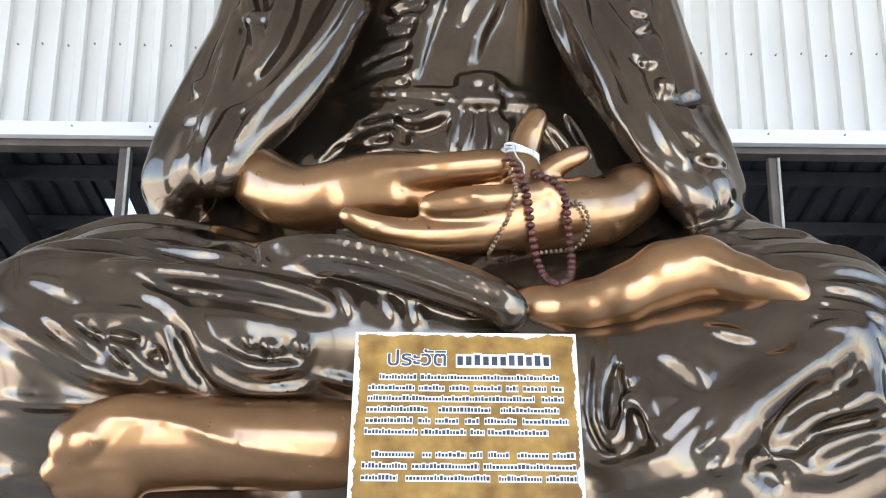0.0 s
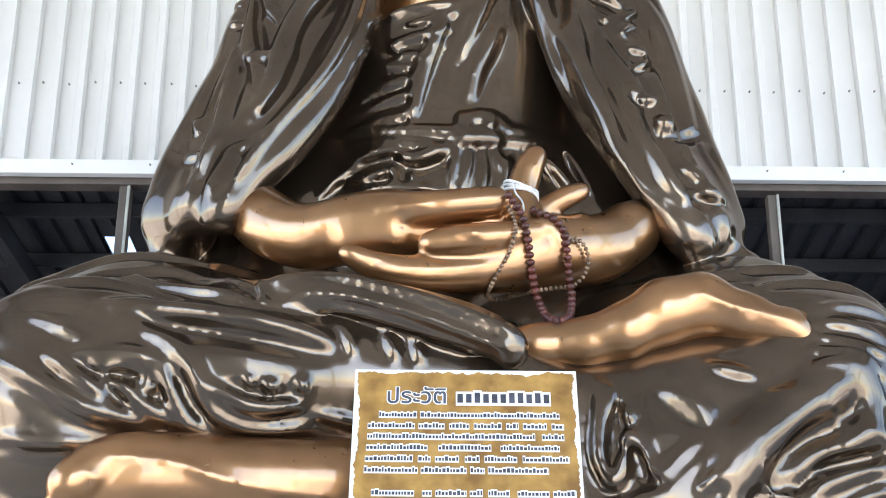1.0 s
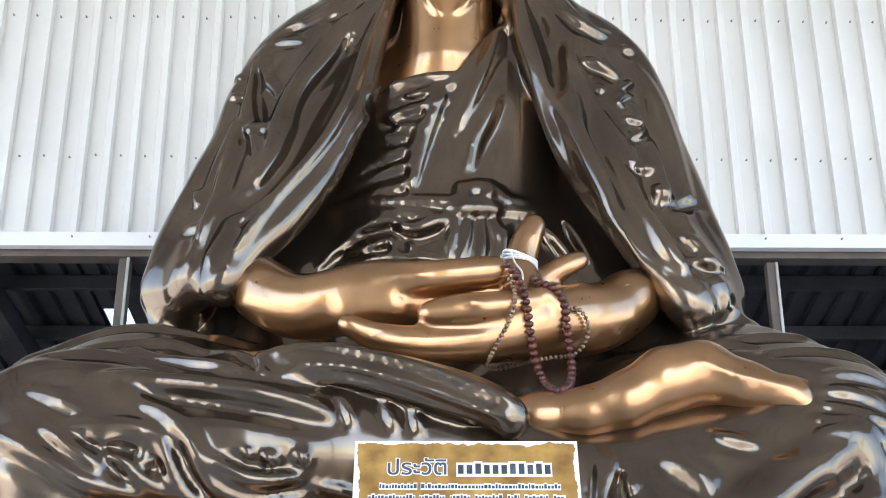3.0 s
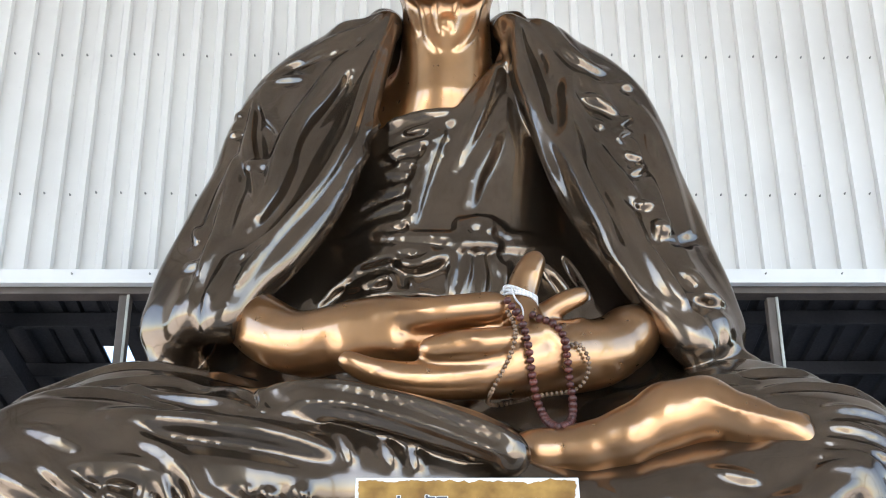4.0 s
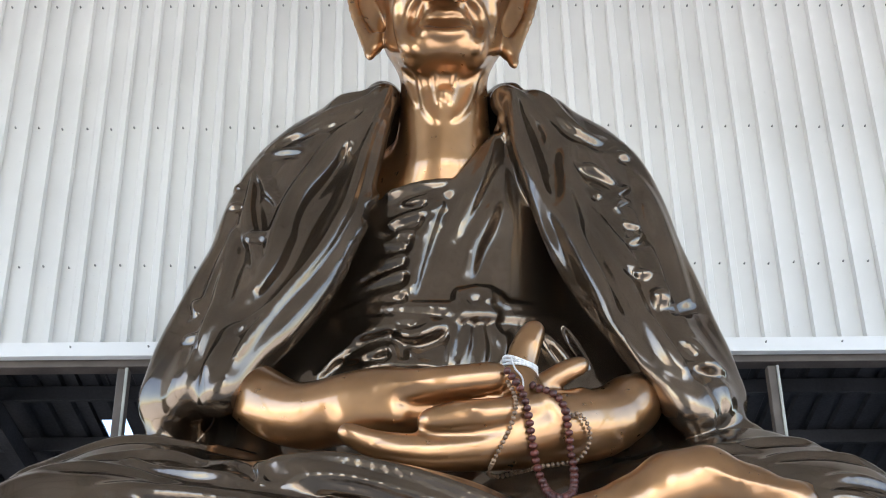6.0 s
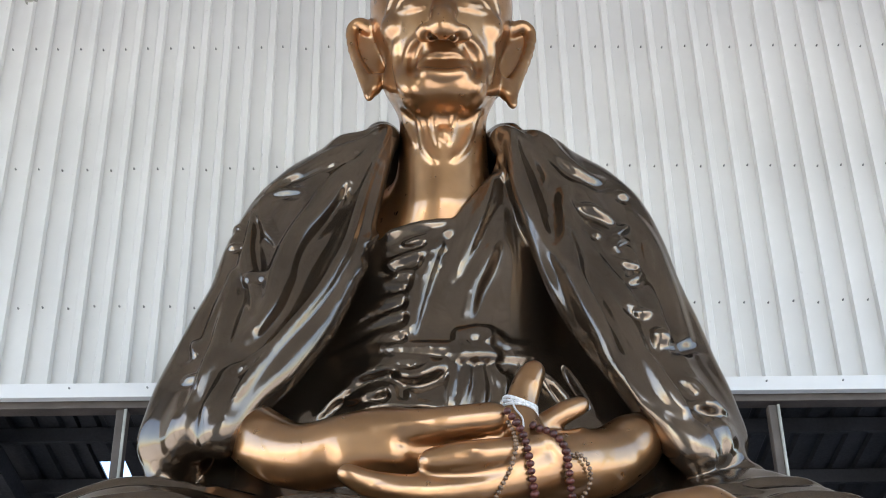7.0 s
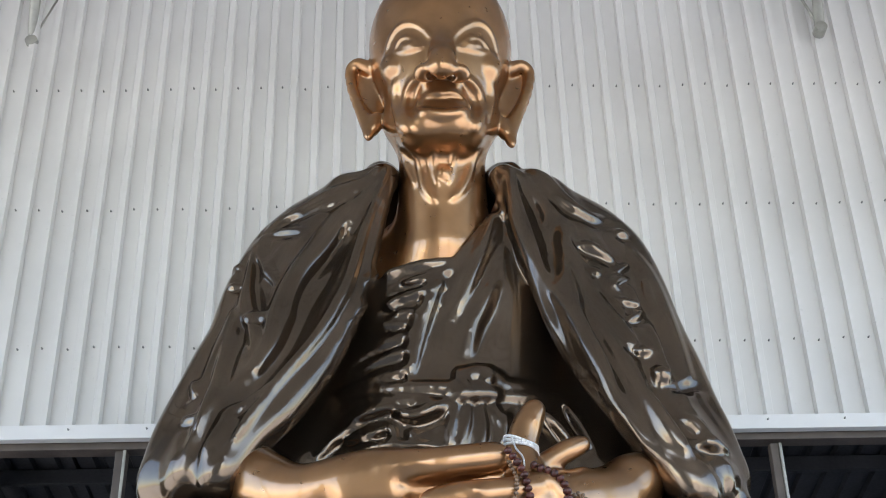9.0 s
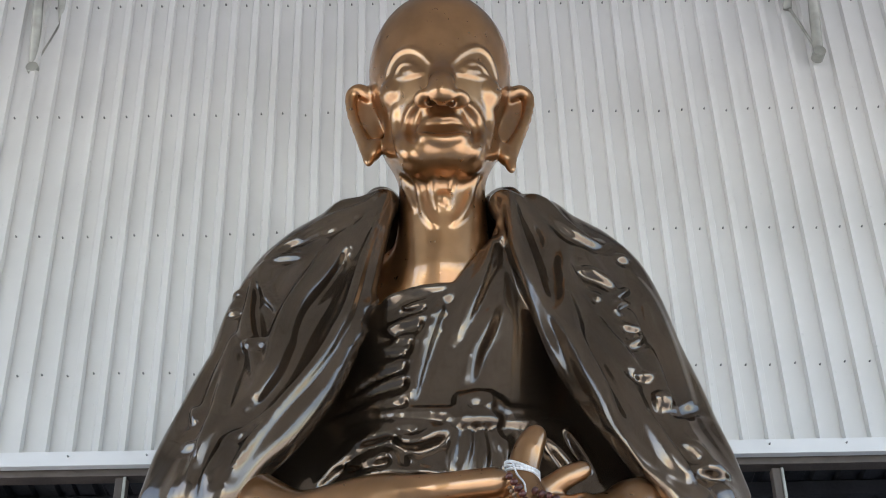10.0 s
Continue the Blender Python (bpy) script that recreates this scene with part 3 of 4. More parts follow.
fold(robe, [(1.497, 4.389, 2.57), (1.403, 4.385, 2.506), (1.249, 4.388, 2.467), (1.147, 4.383, 2.389)], 0.024, 1.2, 2.6)
fold(robe, [(1.073, 4.379, 2.429), (1.177, 4.39, 2.519), (1.317, 4.386, 2.607)], 0.026, -0.9, 2.8)
fold(robe, [(1.033, 4.367, 2.302), (1.084, 4.376, 2.334), (1.162, 4.384, 2.332), (1.15, 4.386, 2.299)], 0.018, 1.3, 2.4)
fold(robe, [(1.182, 4.391, 2.277), (1.279, 4.39, 2.372), (1.455, 4.39, 2.431)], 0.022, 1.2, 2.6)
fold(robe, [(1.181, 4.391, 2.272), (1.311, 4.396, 2.283), (1.471, 4.392, 2.359)], 0.02, 1.2, 2.6)
fold(robe, [(1.246, 4.39, 2.423), (1.362, 4.389, 2.453), (1.477, 4.388, 2.473)], 0.02, -0.9, 2.4)
fold(robe, [(0.505, 4.419, 2.294), (0.653, 4.392, 2.295), (0.784, 4.368, 2.364), (0.887, 4.368, 2.464)], 0.02, 1.2, 2.6)
fold(robe, [(0.522, 4.414, 2.237), (0.687, 4.386, 2.238), (0.836, 4.356, 2.325), (0.944, 4.362, 2.396)], 0.02, 1.2, 2.6)
fold(robe, [(0.759, 4.373, 2.222), (0.852, 4.357, 2.273), (0.938, 4.353, 2.319)], 0.018, 1.2, 2.4)
fold(robe, [(0.915, 4.441, 2.793), (1.084, 4.419, 2.748)], 0.014, 1.1, 2.6)
fold(robe, [(0.751, 4.427, 2.711), (0.859, 4.391, 2.643), (0.909, 4.375, 2.562)], 0.02, 0.8, 3.2)
fold(robe, [(1.276, 4.405, 2.75), (1.377, 4.41, 2.783), (1.454, 4.413, 2.754), (1.513, 4.407, 2.673)], 0.018, 1.0, 2.8)
fold(robe, [(1.1, 4.82, 3.261), (1.472, 4.893, 3.29)], 0.014, 1.2, 2.6)
fold(robe, [(1.194, 4.69, 3.16), (1.462, 4.73, 3.189), (1.675, 4.77, 3.136)], 0.014, 1.2, 2.6)
fold(robe, [(1.354, 4.535, 3.033), (1.489, 4.572, 3.05), (1.612, 4.606, 3.018)], 0.014, 1.2, 2.6)
fold(robe, [(1.335, 4.489, 2.963), (1.455, 4.489, 2.95), (1.565, 4.496, 2.901)], 0.014, 1.2, 2.6)
fold(robe, [(1.301, 4.454, 2.903), (1.436, 4.448, 2.875), (1.545, 4.456, 2.831)], 0.012, 1.2, 2.6)
fold(robe, [(1.272, 4.435, 2.848), (1.404, 4.424, 2.817), (1.528, 4.426, 2.754)], 0.014, 1.2, 2.6)
fold(robe, [(0.777, 5.007, 3.275), (0.981, 4.883, 3.27), (1.173, 4.767, 3.226)], 0.014, 1.1, 2.6)
# the wrap over the chest
fold(robe, [(-0.366, 5.223, 4.582), (-0.245, 5.391, 4.712), (-0.097, 5.365, 4.746), (0.045, 5.361, 4.771)], 0.018, 1.1, 2.6)
fold(robe, [(-0.364, 5.21, 4.516), (-0.164, 5.368, 4.648), (0.044, 5.357, 4.722)], 0.013, 1.1, 2.6)
fold(robe, [(-0.377, 5.187, 4.431), (-0.244, 5.391, 4.569), (-0.085, 5.359, 4.601), (0.026, 5.353, 4.638)], 0.014, 1.1, 2.6)
fold(robe, [(-0.376, 5.192, 4.399), (-0.218, 5.385, 4.494), (-0.068, 5.36, 4.477)], 0.015, 1.1, 2.6)
fold(robe, [(-0.377, 5.439, 4.461), (-0.218, 5.387, 4.447), (-0.081, 5.363, 4.461)], 0.012, 1.1, 2.6)
fold(robe, [(-0.349, 5.425, 4.368), (-0.217, 5.382, 4.363), (-0.092, 5.366, 4.398)], 0.014, 1.1, 2.6)
fold(robe, [(-0.448, 5.462, 4.258), (-0.348, 5.422, 4.306), (-0.217, 5.38, 4.336), (-0.098, 5.361, 4.355)], 0.014, 1.2, 2.6)
fold(robe, [(-0.468, 5.464, 4.197), (-0.373, 5.42, 4.237), (-0.243, 5.382, 4.277), (-0.124, 5.363, 4.299)], 0.012, 1.1, 2.6)
fold(robe, [(-0.332, 5.389, 4.136), (-0.242, 5.363, 4.164), (-0.135, 5.352, 4.215)], 0.014, 1.1, 2.6)
fold(robe, [(-0.459, 5.436, 4.106), (-0.358, 5.398, 4.147), (-0.217, 5.369, 4.208)], 0.013, 1.1, 2.6)
fold(robe, [(-0.364, 5.212, 4.502), (-0.218, 5.384, 4.618), (-0.058, 5.357, 4.651)], 0.014, -0.8, 2.4)
fold(robe, [(-0.366, 5.27, 4.407), (-0.217, 5.383, 4.469), (-0.086, 5.361, 4.472)], 0.012, -0.8, 2.4)
fold(robe, [(-0.401, 5.443, 4.277), (-0.27, 5.398, 4.326), (-0.113, 5.364, 4.374)], 0.014, -0.8, 2.4)
fold(robe, [(-0.271, 5.399, 4.55), (-0.202, 5.381, 4.526)], 0.014, 1.1, 2.2)
fold(robe, [(0.039, 5.355, 4.74), (-0.019, 5.353, 4.603), (-0.06, 5.36, 4.482), (-0.109, 5.358, 4.291), (-0.155, 5.333, 4.093)], 0.014, 1.2, 2.6)
fold(robe, [(0.239, 5.372, 4.653), (0.181, 5.365, 4.515), (0.136, 5.363, 4.42), (0.105, 5.353, 4.249)], 0.02, 1.1, 3.4)
# the mantle on one arm
fold(robe, [(-0.247, 5.403, 5.347), (-0.338, 5.328, 5.032), (-0.384, 5.262, 4.771), (-0.42, 5.19, 4.565), (-0.459, 5.14, 4.436), (-0.514, 5.096, 4.287), (-0.58, 5.059, 4.16), (-0.656, 5.026, 4.039), (-0.738, 4.982, 3.903), (-0.817, 4.942, 3.762), (-0.886, 4.929, 3.637)], 0.02, 1.2, 2.2)
fold(robe, [(-0.308, 5.387, 5.309), (-0.382, 5.362, 5.088), (-0.465, 5.35, 4.915), (-0.521, 5.319, 4.778), (-0.58, 5.284, 4.667), (-0.647, 5.226, 4.511), (-0.698, 5.174, 4.346), (-0.724, 5.133, 4.214), (-0.797, 5.089, 4.086)], 0.02, 1.2, 2.6)
fold(robe, [(-0.373, 5.408, 5.244), (-0.452, 5.388, 5.09), (-0.528, 5.355, 4.942), (-0.588, 5.318, 4.81), (-0.669, 5.263, 4.636), (-0.71, 5.22, 4.495), (-0.722, 5.167, 4.343), (-0.743, 5.128, 4.206), (-0.828, 5.072, 4.033)], 0.028, 1.3, 2.6)
fold(robe, [(-0.49, 5.369, 4.998), (-0.524, 5.336, 4.851), (-0.584, 5.298, 4.721), (-0.638, 5.246, 4.572), (-0.679, 5.202, 4.432)], 0.018, -1.0, 2.4)
fold(robe, [(-0.863, 5.51, 5.023), (-0.865, 5.441, 4.859), (-0.815, 5.359, 4.716), (-0.739, 5.262, 4.592)], 0.014, 1.3, 2.4)
fold(robe, [(-0.88, 5.503, 4.993), (-0.908, 5.401, 4.712), (-0.896, 5.323, 4.517), (-0.839, 5.203, 4.337), (-0.803, 5.113, 4.173)], 0.018, 1.3, 2.6)
fold(robe, [(-0.868, 5.26, 4.41), (-0.822, 5.233, 4.415), (-0.763, 5.184, 4.376)], 0.018, 1.2, 2.2)
fold(robe, [(-0.889, 5.455, 4.868), (-0.869, 5.348, 4.62), (-0.82, 5.246, 4.445)], 0.016, -1.0, 2.4)
fold(robe, [(-0.302, 5.385, 5.319), (-0.497, 5.399, 5.187), (-0.729, 5.506, 5.14), (-0.852, 5.522, 5.053)], 0.018, 1.2, 2.6)
fold(robe, [(-0.358, 5.389, 5.231), (-0.549, 5.388, 5.109), (-0.75, 5.504, 5.115)], 0.014, 1.2, 2.4)
fold(robe, [(-0.651, 5.362, 4.949), (-0.744, 5.445, 5.003), (-0.833, 5.495, 5.019)], 0.013, 1.2, 2.4)
fold(robe, [(-1.02, 5.528, 4.838), (-0.948, 5.457, 4.807)], 0.012, 1.2, 2.2)
fold(robe, [(-1.008, 5.439, 4.687), (-0.945, 5.408, 4.686)], 0.012, 1.2, 2.2)
fold(robe, [(-0.916, 5.378, 4.638), (-0.943, 5.261, 4.34), (-0.963, 5.126, 4.054), (-0.99, 5.02, 3.825), (-1.036, 4.999, 3.669)], 0.022, 1.2, 3.0)
fold(robe, [(-0.967, 5.35, 4.504), (-1.016, 5.234, 4.216), (-1.051, 5.156, 4.004)], 0.016, 1.2, 2.8)
fold(robe, [(-0.918, 5.286, 4.41), (-0.933, 5.161, 4.151), (-0.936, 5.058, 3.969)], 0.02, -0.9, 2.6)
fold(robe, [(-1.091, 5.222, 4.097), (-1.058, 5.152, 3.989)], 0.018, 1.3, 2.2)
fold(robe, [(-1.095, 5.108, 3.861), (-1.018, 5.039, 3.846)], 0.014, 1.2, 2.4)
fold(robe, [(-0.708, 5, 3.957), (-0.811, 5.009, 3.892), (-0.913, 5.018, 3.817)], 0.015, 1.2, 2.4)
fold(robe, [(-0.954, 5.033, 3.88), (-0.989, 5.009, 3.77), (-1.014, 5.001, 3.669)], 0.018, -0.9, 2.6)
fold(robe, [(-0.861, 5.037, 3.88), (-0.923, 4.976, 3.73), (-0.97, 4.961, 3.627)], 0.02, 1.1, 3.0)
# the mantle on the other arm
fold(robe, [(0.354, 5.392, 5.307), (0.353, 5.345, 5.092), (0.388, 5.306, 4.88), (0.441, 5.25, 4.69), (0.487, 5.209, 4.545), (0.528, 5.168, 4.423)], 0.026, 1.2, 2.8)
fold(robe, [(0.342, 5.345, 5.027), (0.39, 5.3, 4.776), (0.434, 5.247, 4.562), (0.473, 5.207, 4.394), (0.522, 5.166, 4.23)], 0.018, 1.1, 2.4)
fold(robe, [(0.415, 5.429, 5.313), (0.521, 5.392, 5.092), (0.568, 5.344, 4.861), (0.563, 5.23, 4.579), (0.562, 5.163, 4.411), (0.599, 5.118, 4.273), (0.647, 5.068, 4.122), (0.691, 5.036, 3.994), (0.702, 5.027, 3.917), (0.77, 5, 3.777), (0.853, 4.968, 3.609)], 0.032, 1.25, 2.8)
fold(robe, [(0.561, 5.377, 5.009), (0.551, 5.323, 4.786), (0.521, 5.207, 4.552)], 0.022, -0.9, 2.8)
fold(robe, [(0.587, 5.333, 4.822), (0.636, 5.28, 4.606), (0.702, 5.218, 4.394), (0.748, 5.167, 4.253), (0.784, 5.086, 4.075), (0.846, 4.99, 3.846), (0.911, 4.944, 3.651)], 0.024, 1.2, 2.8)
fold(robe, [(0.596, 5.164, 4.396), (0.658, 5.106, 4.223), (0.718, 5.045, 4.056), (0.769, 4.999, 3.89)], 0.02, -1.0, 2.6)
fold(robe, [(0.692, 5.244, 4.495), (0.744, 5.192, 4.322), (0.802, 5.144, 4.198), (0.843, 5.12, 4.144)], 0.017, 1.3, 2.4)
fold(robe, [(0.64, 5.326, 4.823), (0.743, 5.322, 4.787), (0.808, 5.336, 4.72)], 0.018, 1.3, 2.4)
fold(robe, [(0.69, 5.281, 4.666), (0.729, 5.265, 4.61)], 0.014, 1.3, 2.2)
fold(robe, [(0.804, 5.302, 4.651), (0.905, 5.404, 4.763)], 0.014, 1.4, 2.0)
fold(robe, [(0.872, 5.349, 4.655), (0.808, 5.286, 4.605), (0.785, 5.255, 4.552), (0.828, 5.276, 4.546)], 0.013, 1.4, 2.0)
fold(robe, [(0.864, 5.323, 4.601), (0.885, 5.301, 4.517), (0.89, 5.272, 4.442)], 0.014, 1.4, 2.0)
fold(robe, [(0.809, 5.241, 4.485), (0.842, 5.243, 4.457), (0.886, 5.288, 4.486)], 0.013, 1.4, 2.0)
fold(robe, [(0.802, 5.179, 4.319), (0.874, 5.23, 4.379), (0.913, 5.287, 4.444)], 0.015, 1.4, 2.0)
fold(robe, [(0.832, 5.208, 4.386), (0.863, 5.237, 4.412)], 0.016, -1.0, 2.2)
fold(robe, [(0.946, 5.384, 4.658), (0.951, 5.35, 4.548), (0.961, 5.309, 4.437)], 0.015, 1.3, 2.2)
fold(robe, [(0.857, 5.128, 4.17), (0.88, 5.115, 4.125)], 0.026, 1.2, 2.0)
fold(robe, [(0.908, 5.079, 3.994), (0.946, 5.095, 4.038)], 0.03, 1.2, 2.0)
fold(robe, [(0.937, 5.277, 4.391), (0.941, 5.195, 4.235), (0.939, 5.112, 4.084), (0.93, 5.073, 3.986)], 0.02, 1.1, 2.6)
fold(robe, [(0.97, 5.06, 3.932), (1.108, 5.212, 4.032)], 0.02, -1.0, 2.4)
fold(robe, [(0.924, 5.451, 4.854), (0.982, 5.409, 4.672), (1.016, 5.343, 4.454), (1.038, 5.241, 4.2), (1.065, 5.167, 4.001)], 0.022, 1.0, 3.2)
fold(robe, [(0.371, 5.566, 5.479), (0.487, 5.448, 5.318), (0.584, 5.395, 5.132), (0.715, 5.408, 5.026), (0.795, 5.487, 5.074)], 0.02, 1.2, 2.6)
fold(robe, [(0.855, 5.467, 4.978), (0.912, 5.494, 4.97)], 0.018, 1.2, 2.2)
fold(robe, [(1.019, 5.005, 3.679), (1.089, 5.019, 3.674), (1.174, 5.106, 3.676)], 0.018, 1.3, 2.4)
fold(robe, [(0.988, 5.033, 3.811), (1.05, 5.024, 3.756), (1.105, 5.02, 3.654)], 0.016, 1.1, 2.6)
fold(robe, [(0.831, 5.012, 3.907), (0.899, 4.959, 3.731), (0.983, 4.94, 3.6)], 0.02, 1.1, 2.8)
fold(robe, [(0.872, 5.081, 3.991), (0.946, 5.01, 3.777), (1.019, 4.956, 3.593)], 0.016, -0.9, 2.4)
fold(robe, [(0.701, 5.038, 3.871), (0.749, 5.025, 3.763), (0.806, 5.024, 3.638)], 0.02, -0.9, 2.6)
# wrap, belt and knot
fold(robe, [(0.28, 5.436, 5.168), (0.044, 5.724, 5.027), (-0.026, 5.352, 4.651), (-0.079, 5.364, 4.449), (-0.13, 5.352, 4.269), (-0.154, 5.34, 4.135)], 0.019, 1.1, 2.8)
fold(robe, [(0.247, 5.652, 5.282), (0.121, 5.892, 5.282), (0.016, 5.724, 5.01)], 0.017, 1.1, 2.8)
fold(robe, [(0.298, 5.442, 5.113), (0.203, 5.388, 4.856), (0.119, 5.352, 4.62), (0.065, 5.352, 4.471)], 0.019, 1.1, 2.8)
mark(robe, [(-0.479, 5.448, 4.132), (-0.218, 5.352, 4.105), (0.036, 5.322, 4.084), (0.239, 5.352, 4.11), (0.448, 5.436, 4.129)], 0.036, 0.8, 0.017)
mark(robe, [(-0.45, 5.424, 4.061), (-0.216, 5.334, 4.041), (0.035, 5.31, 4.009)], 0.03, 0.8, 0.014)
mark(robe, [(0.237, 5.34, 4.057), (0.445, 5.424, 4.072), (0.552, 5.472, 4.088)], 0.03, 0.8, 0.014)
mark(robe, [(0.066, 5.334, 4.139), (0.164, 5.352, 4.164), (0.253, 5.364, 4.141)], 0.049, 0.8, 0.023)
mark(robe, [(0.035, 5.322, 4.05), (0.149, 5.334, 4.072), (0.237, 5.34, 4.057)], 0.043, 0.8, 0.02)
mark(robe, [(0.075, 5.34, 4.182), (0.086, 5.322, 4.083)], 0.026, 0.8, 0.012)
mark(robe, [(0.202, 5.352, 4.175), (0.182, 5.334, 4.083)], 0.026, 0.8, 0.012)
mark(robe, [(0.06, 5.31, 4.023), (0.034, 5.298, 3.908), (0.021, 5.298, 3.801)], 0.022, 0.8, 0.012)
mark(robe, [(0.11, 5.322, 4.028), (0.096, 5.31, 3.9), (0.063, 5.298, 3.775)], 0.022, 0.8, 0.012)
mark(robe, [(0.161, 5.322, 4.028), (0.173, 5.31, 3.886), (0.156, 5.31, 3.779)], 0.02, 0.8, 0.012)
mark(robe, [(0.211, 5.334, 4.027), (0.235, 5.334, 3.964), (0.249, 5.334, 3.909)], 0.02, 0.8, 0.012)
fold(robe, [(-0.216, 5.334, 3.991), (-0.14, 5.31, 3.942), (-0.04, 5.31, 3.977), (-0.003, 5.31, 4.007)], 0.022, 1.35, 2.2)
fold(robe, [(-0.471, 5.412, 3.961), (-0.343, 5.364, 3.989), (-0.216, 5.334, 4.002)], 0.018, 1.35, 2.2)
fold(robe, [(-0.468, 5.4, 3.874), (-0.314, 5.34, 3.875), (-0.215, 5.322, 3.915)], 0.017, 1.35, 2.2)
fold(robe, [(-0.415, 5.376, 3.81), (-0.238, 5.322, 3.813), (-0.016, 5.298, 3.796)], 0.02, 1.35, 2.2)
fold(robe, [(-0.562, 5.37, 3.781), (-0.469, 5.4, 3.901), (-0.368, 5.376, 3.967)], 0.015, 1.35, 2.2)
fold(robe, [(-0.239, 5.322, 3.907), (-0.213, 5.322, 3.813)], 0.015, 1.35, 2.2)
fold(robe, [(-0.164, 5.31, 3.893), (-0.127, 5.298, 3.816)], 0.015, 1.35, 2.2)
fold(robe, [(0.286, 5.34, 3.98), (0.263, 5.334, 3.869), (0.235, 5.322, 3.783)], 0.017, 1.35, 2.2)
fold(robe, [(0.442, 5.412, 4.011), (0.538, 5.412, 3.9), (0.581, 5.376, 3.804)], 0.02, 1.35, 2.2)
fold(robe, [(0.55, 5.46, 4.06), (0.615, 5.412, 3.927), (0.653, 5.352, 3.793)], 0.018, 1.35, 2.2)
# face and neck
mark(head, [(-0.263, 5.264, 5.95), (-0.238, 5.216, 6.014), (-0.193, 5.168, 6.048), (-0.131, 5.129, 6.038), (-0.071, 5.106, 5.987), (-0.031, 5.102, 5.92)], 0.011, 0.5, 0.016)
mark(head, [(0.071, 5.093, 5.91), (0.112, 5.113, 5.977), (0.18, 5.138, 6.042), (0.233, 5.175, 6.065), (0.28, 5.227, 6.04), (0.31, 5.289, 5.955)], 0.011, 0.5, 0.016)
mark(head, [(-0.176, 5.169, 5.924), (-0.141, 5.145, 5.911), (-0.103, 5.128, 5.888)], 0.027, 0.35, 0.012)
mark(head, [(0.138, 5.133, 5.89), (0.176, 5.15, 5.91), (0.217, 5.179, 5.923)], 0.027, 0.35, 0.012)
mark(head, [(-0.217, 5.206, 5.923), (-0.193, 5.178, 5.962), (-0.152, 5.147, 5.961), (-0.109, 5.127, 5.924), (-0.069, 5.12, 5.873)], 0.009, 0.8, 0.01)
mark(head, [(0.095, 5.116, 5.866), (0.133, 5.128, 5.916), (0.18, 5.148, 5.953), (0.23, 5.184, 5.956), (0.27, 5.236, 5.928)], 0.009, 0.8, 0.01)
mark(head, [(-0.212, 5.202, 5.915), (-0.159, 5.165, 5.884), (-0.109, 5.135, 5.876), (-0.069, 5.12, 5.873)], 0.008, 0.8, 0.01)
mark(head, [(0.095, 5.116, 5.863), (0.146, 5.141, 5.871), (0.204, 5.176, 5.883), (0.264, 5.227, 5.917)], 0.008, 0.8, 0.01)
mark(head, [(-0.164, 5.158, 5.926), (-0.135, 5.144, 5.917)], 0.01, 0.5, 0.008, True)
mark(head, [(0.162, 5.14, 5.91), (0.191, 5.158, 5.924)], 0.01, 0.5, 0.008, True)
mark(head, [(-0.085, 5.083, 5.646), (-0.092, 5.069, 5.67), (-0.072, 5.037, 5.672)], 0.016, 0.5, 0.03)
mark(head, [(0.126, 5.079, 5.641), (0.135, 5.074, 5.669), (0.115, 5.038, 5.668)], 0.016, 0.5, 0.03)
mark(head, [(-0.043, 5.088, 5.652), (-0.048, 5.027, 5.632)], 0.015, 0.5, 0.01, True)
mark(head, [(0.09, 5.055, 5.623), (0.095, 5.033, 5.633)], 0.015, 0.5, 0.01, True)
mark(head, [(-0.109, 5.169, 5.708), (-0.15, 5.212, 5.668), (-0.17, 5.238, 5.582), (-0.155, 5.185, 5.448), (-0.123, 5.193, 5.396)], 0.012, 0.4, 0.03)
mark(head, [(0.145, 5.174, 5.706), (0.201, 5.232, 5.675), (0.221, 5.263, 5.591), (0.196, 5.189, 5.45), (0.17, 5.202, 5.405)], 0.012, 0.4, 0.03)
mark(head, [(-0.095, 5.174, 5.676), (-0.124, 5.207, 5.635), (-0.133, 5.19, 5.548), (-0.118, 5.158, 5.482)], 0.010, 0.4, 0.03, True)
mark(head, [(0.133, 5.179, 5.674), (0.166, 5.218, 5.636), (0.183, 5.215, 5.559), (0.172, 5.168, 5.482)], 0.010, 0.4, 0.03, True)
mark(head, [(-0.113, 5.192, 5.567), (-0.051, 5.18, 5.612), (-0, 5.167, 5.622), (0.028, 5.168, 5.615), (0.067, 5.172, 5.624), (0.111, 5.191, 5.609), (0.166, 5.19, 5.548)], 0.016, 0.6, 0.012)
mark(head, [(-0.118, 5.18, 5.544), (-0.051, 5.164, 5.544), (0.026, 5.161, 5.532), (0.101, 5.164, 5.54), (0.171, 5.187, 5.531)], 0.008, 0.4, 0.01, True)
mark(head, [(-0.077, 5.151, 5.493), (-0.022, 5.148, 5.476), (0.025, 5.149, 5.472), (0.075, 5.149, 5.474), (0.117, 5.151, 5.488)], 0.016, 0.5, 0.03)
mark(head, [(-0.213, 5.25, 5.76), (-0.215, 5.288, 5.664), (-0.196, 5.245, 5.536), (-0.15, 5.196, 5.415)], 0.012, 0.3, 0.04)
mark(head, [(0.262, 5.275, 5.768), (0.266, 5.321, 5.688), (0.243, 5.279, 5.557)], 0.012, 0.3, 0.04)
mark(head, [(-0.261, 5.286, 5.883), (-0.237, 5.258, 5.833)], 0.045, 0.15, 0.06)
mark(head, [(0.295, 5.293, 5.873), (0.27, 5.264, 5.825)], 0.045, 0.15, 0.06)
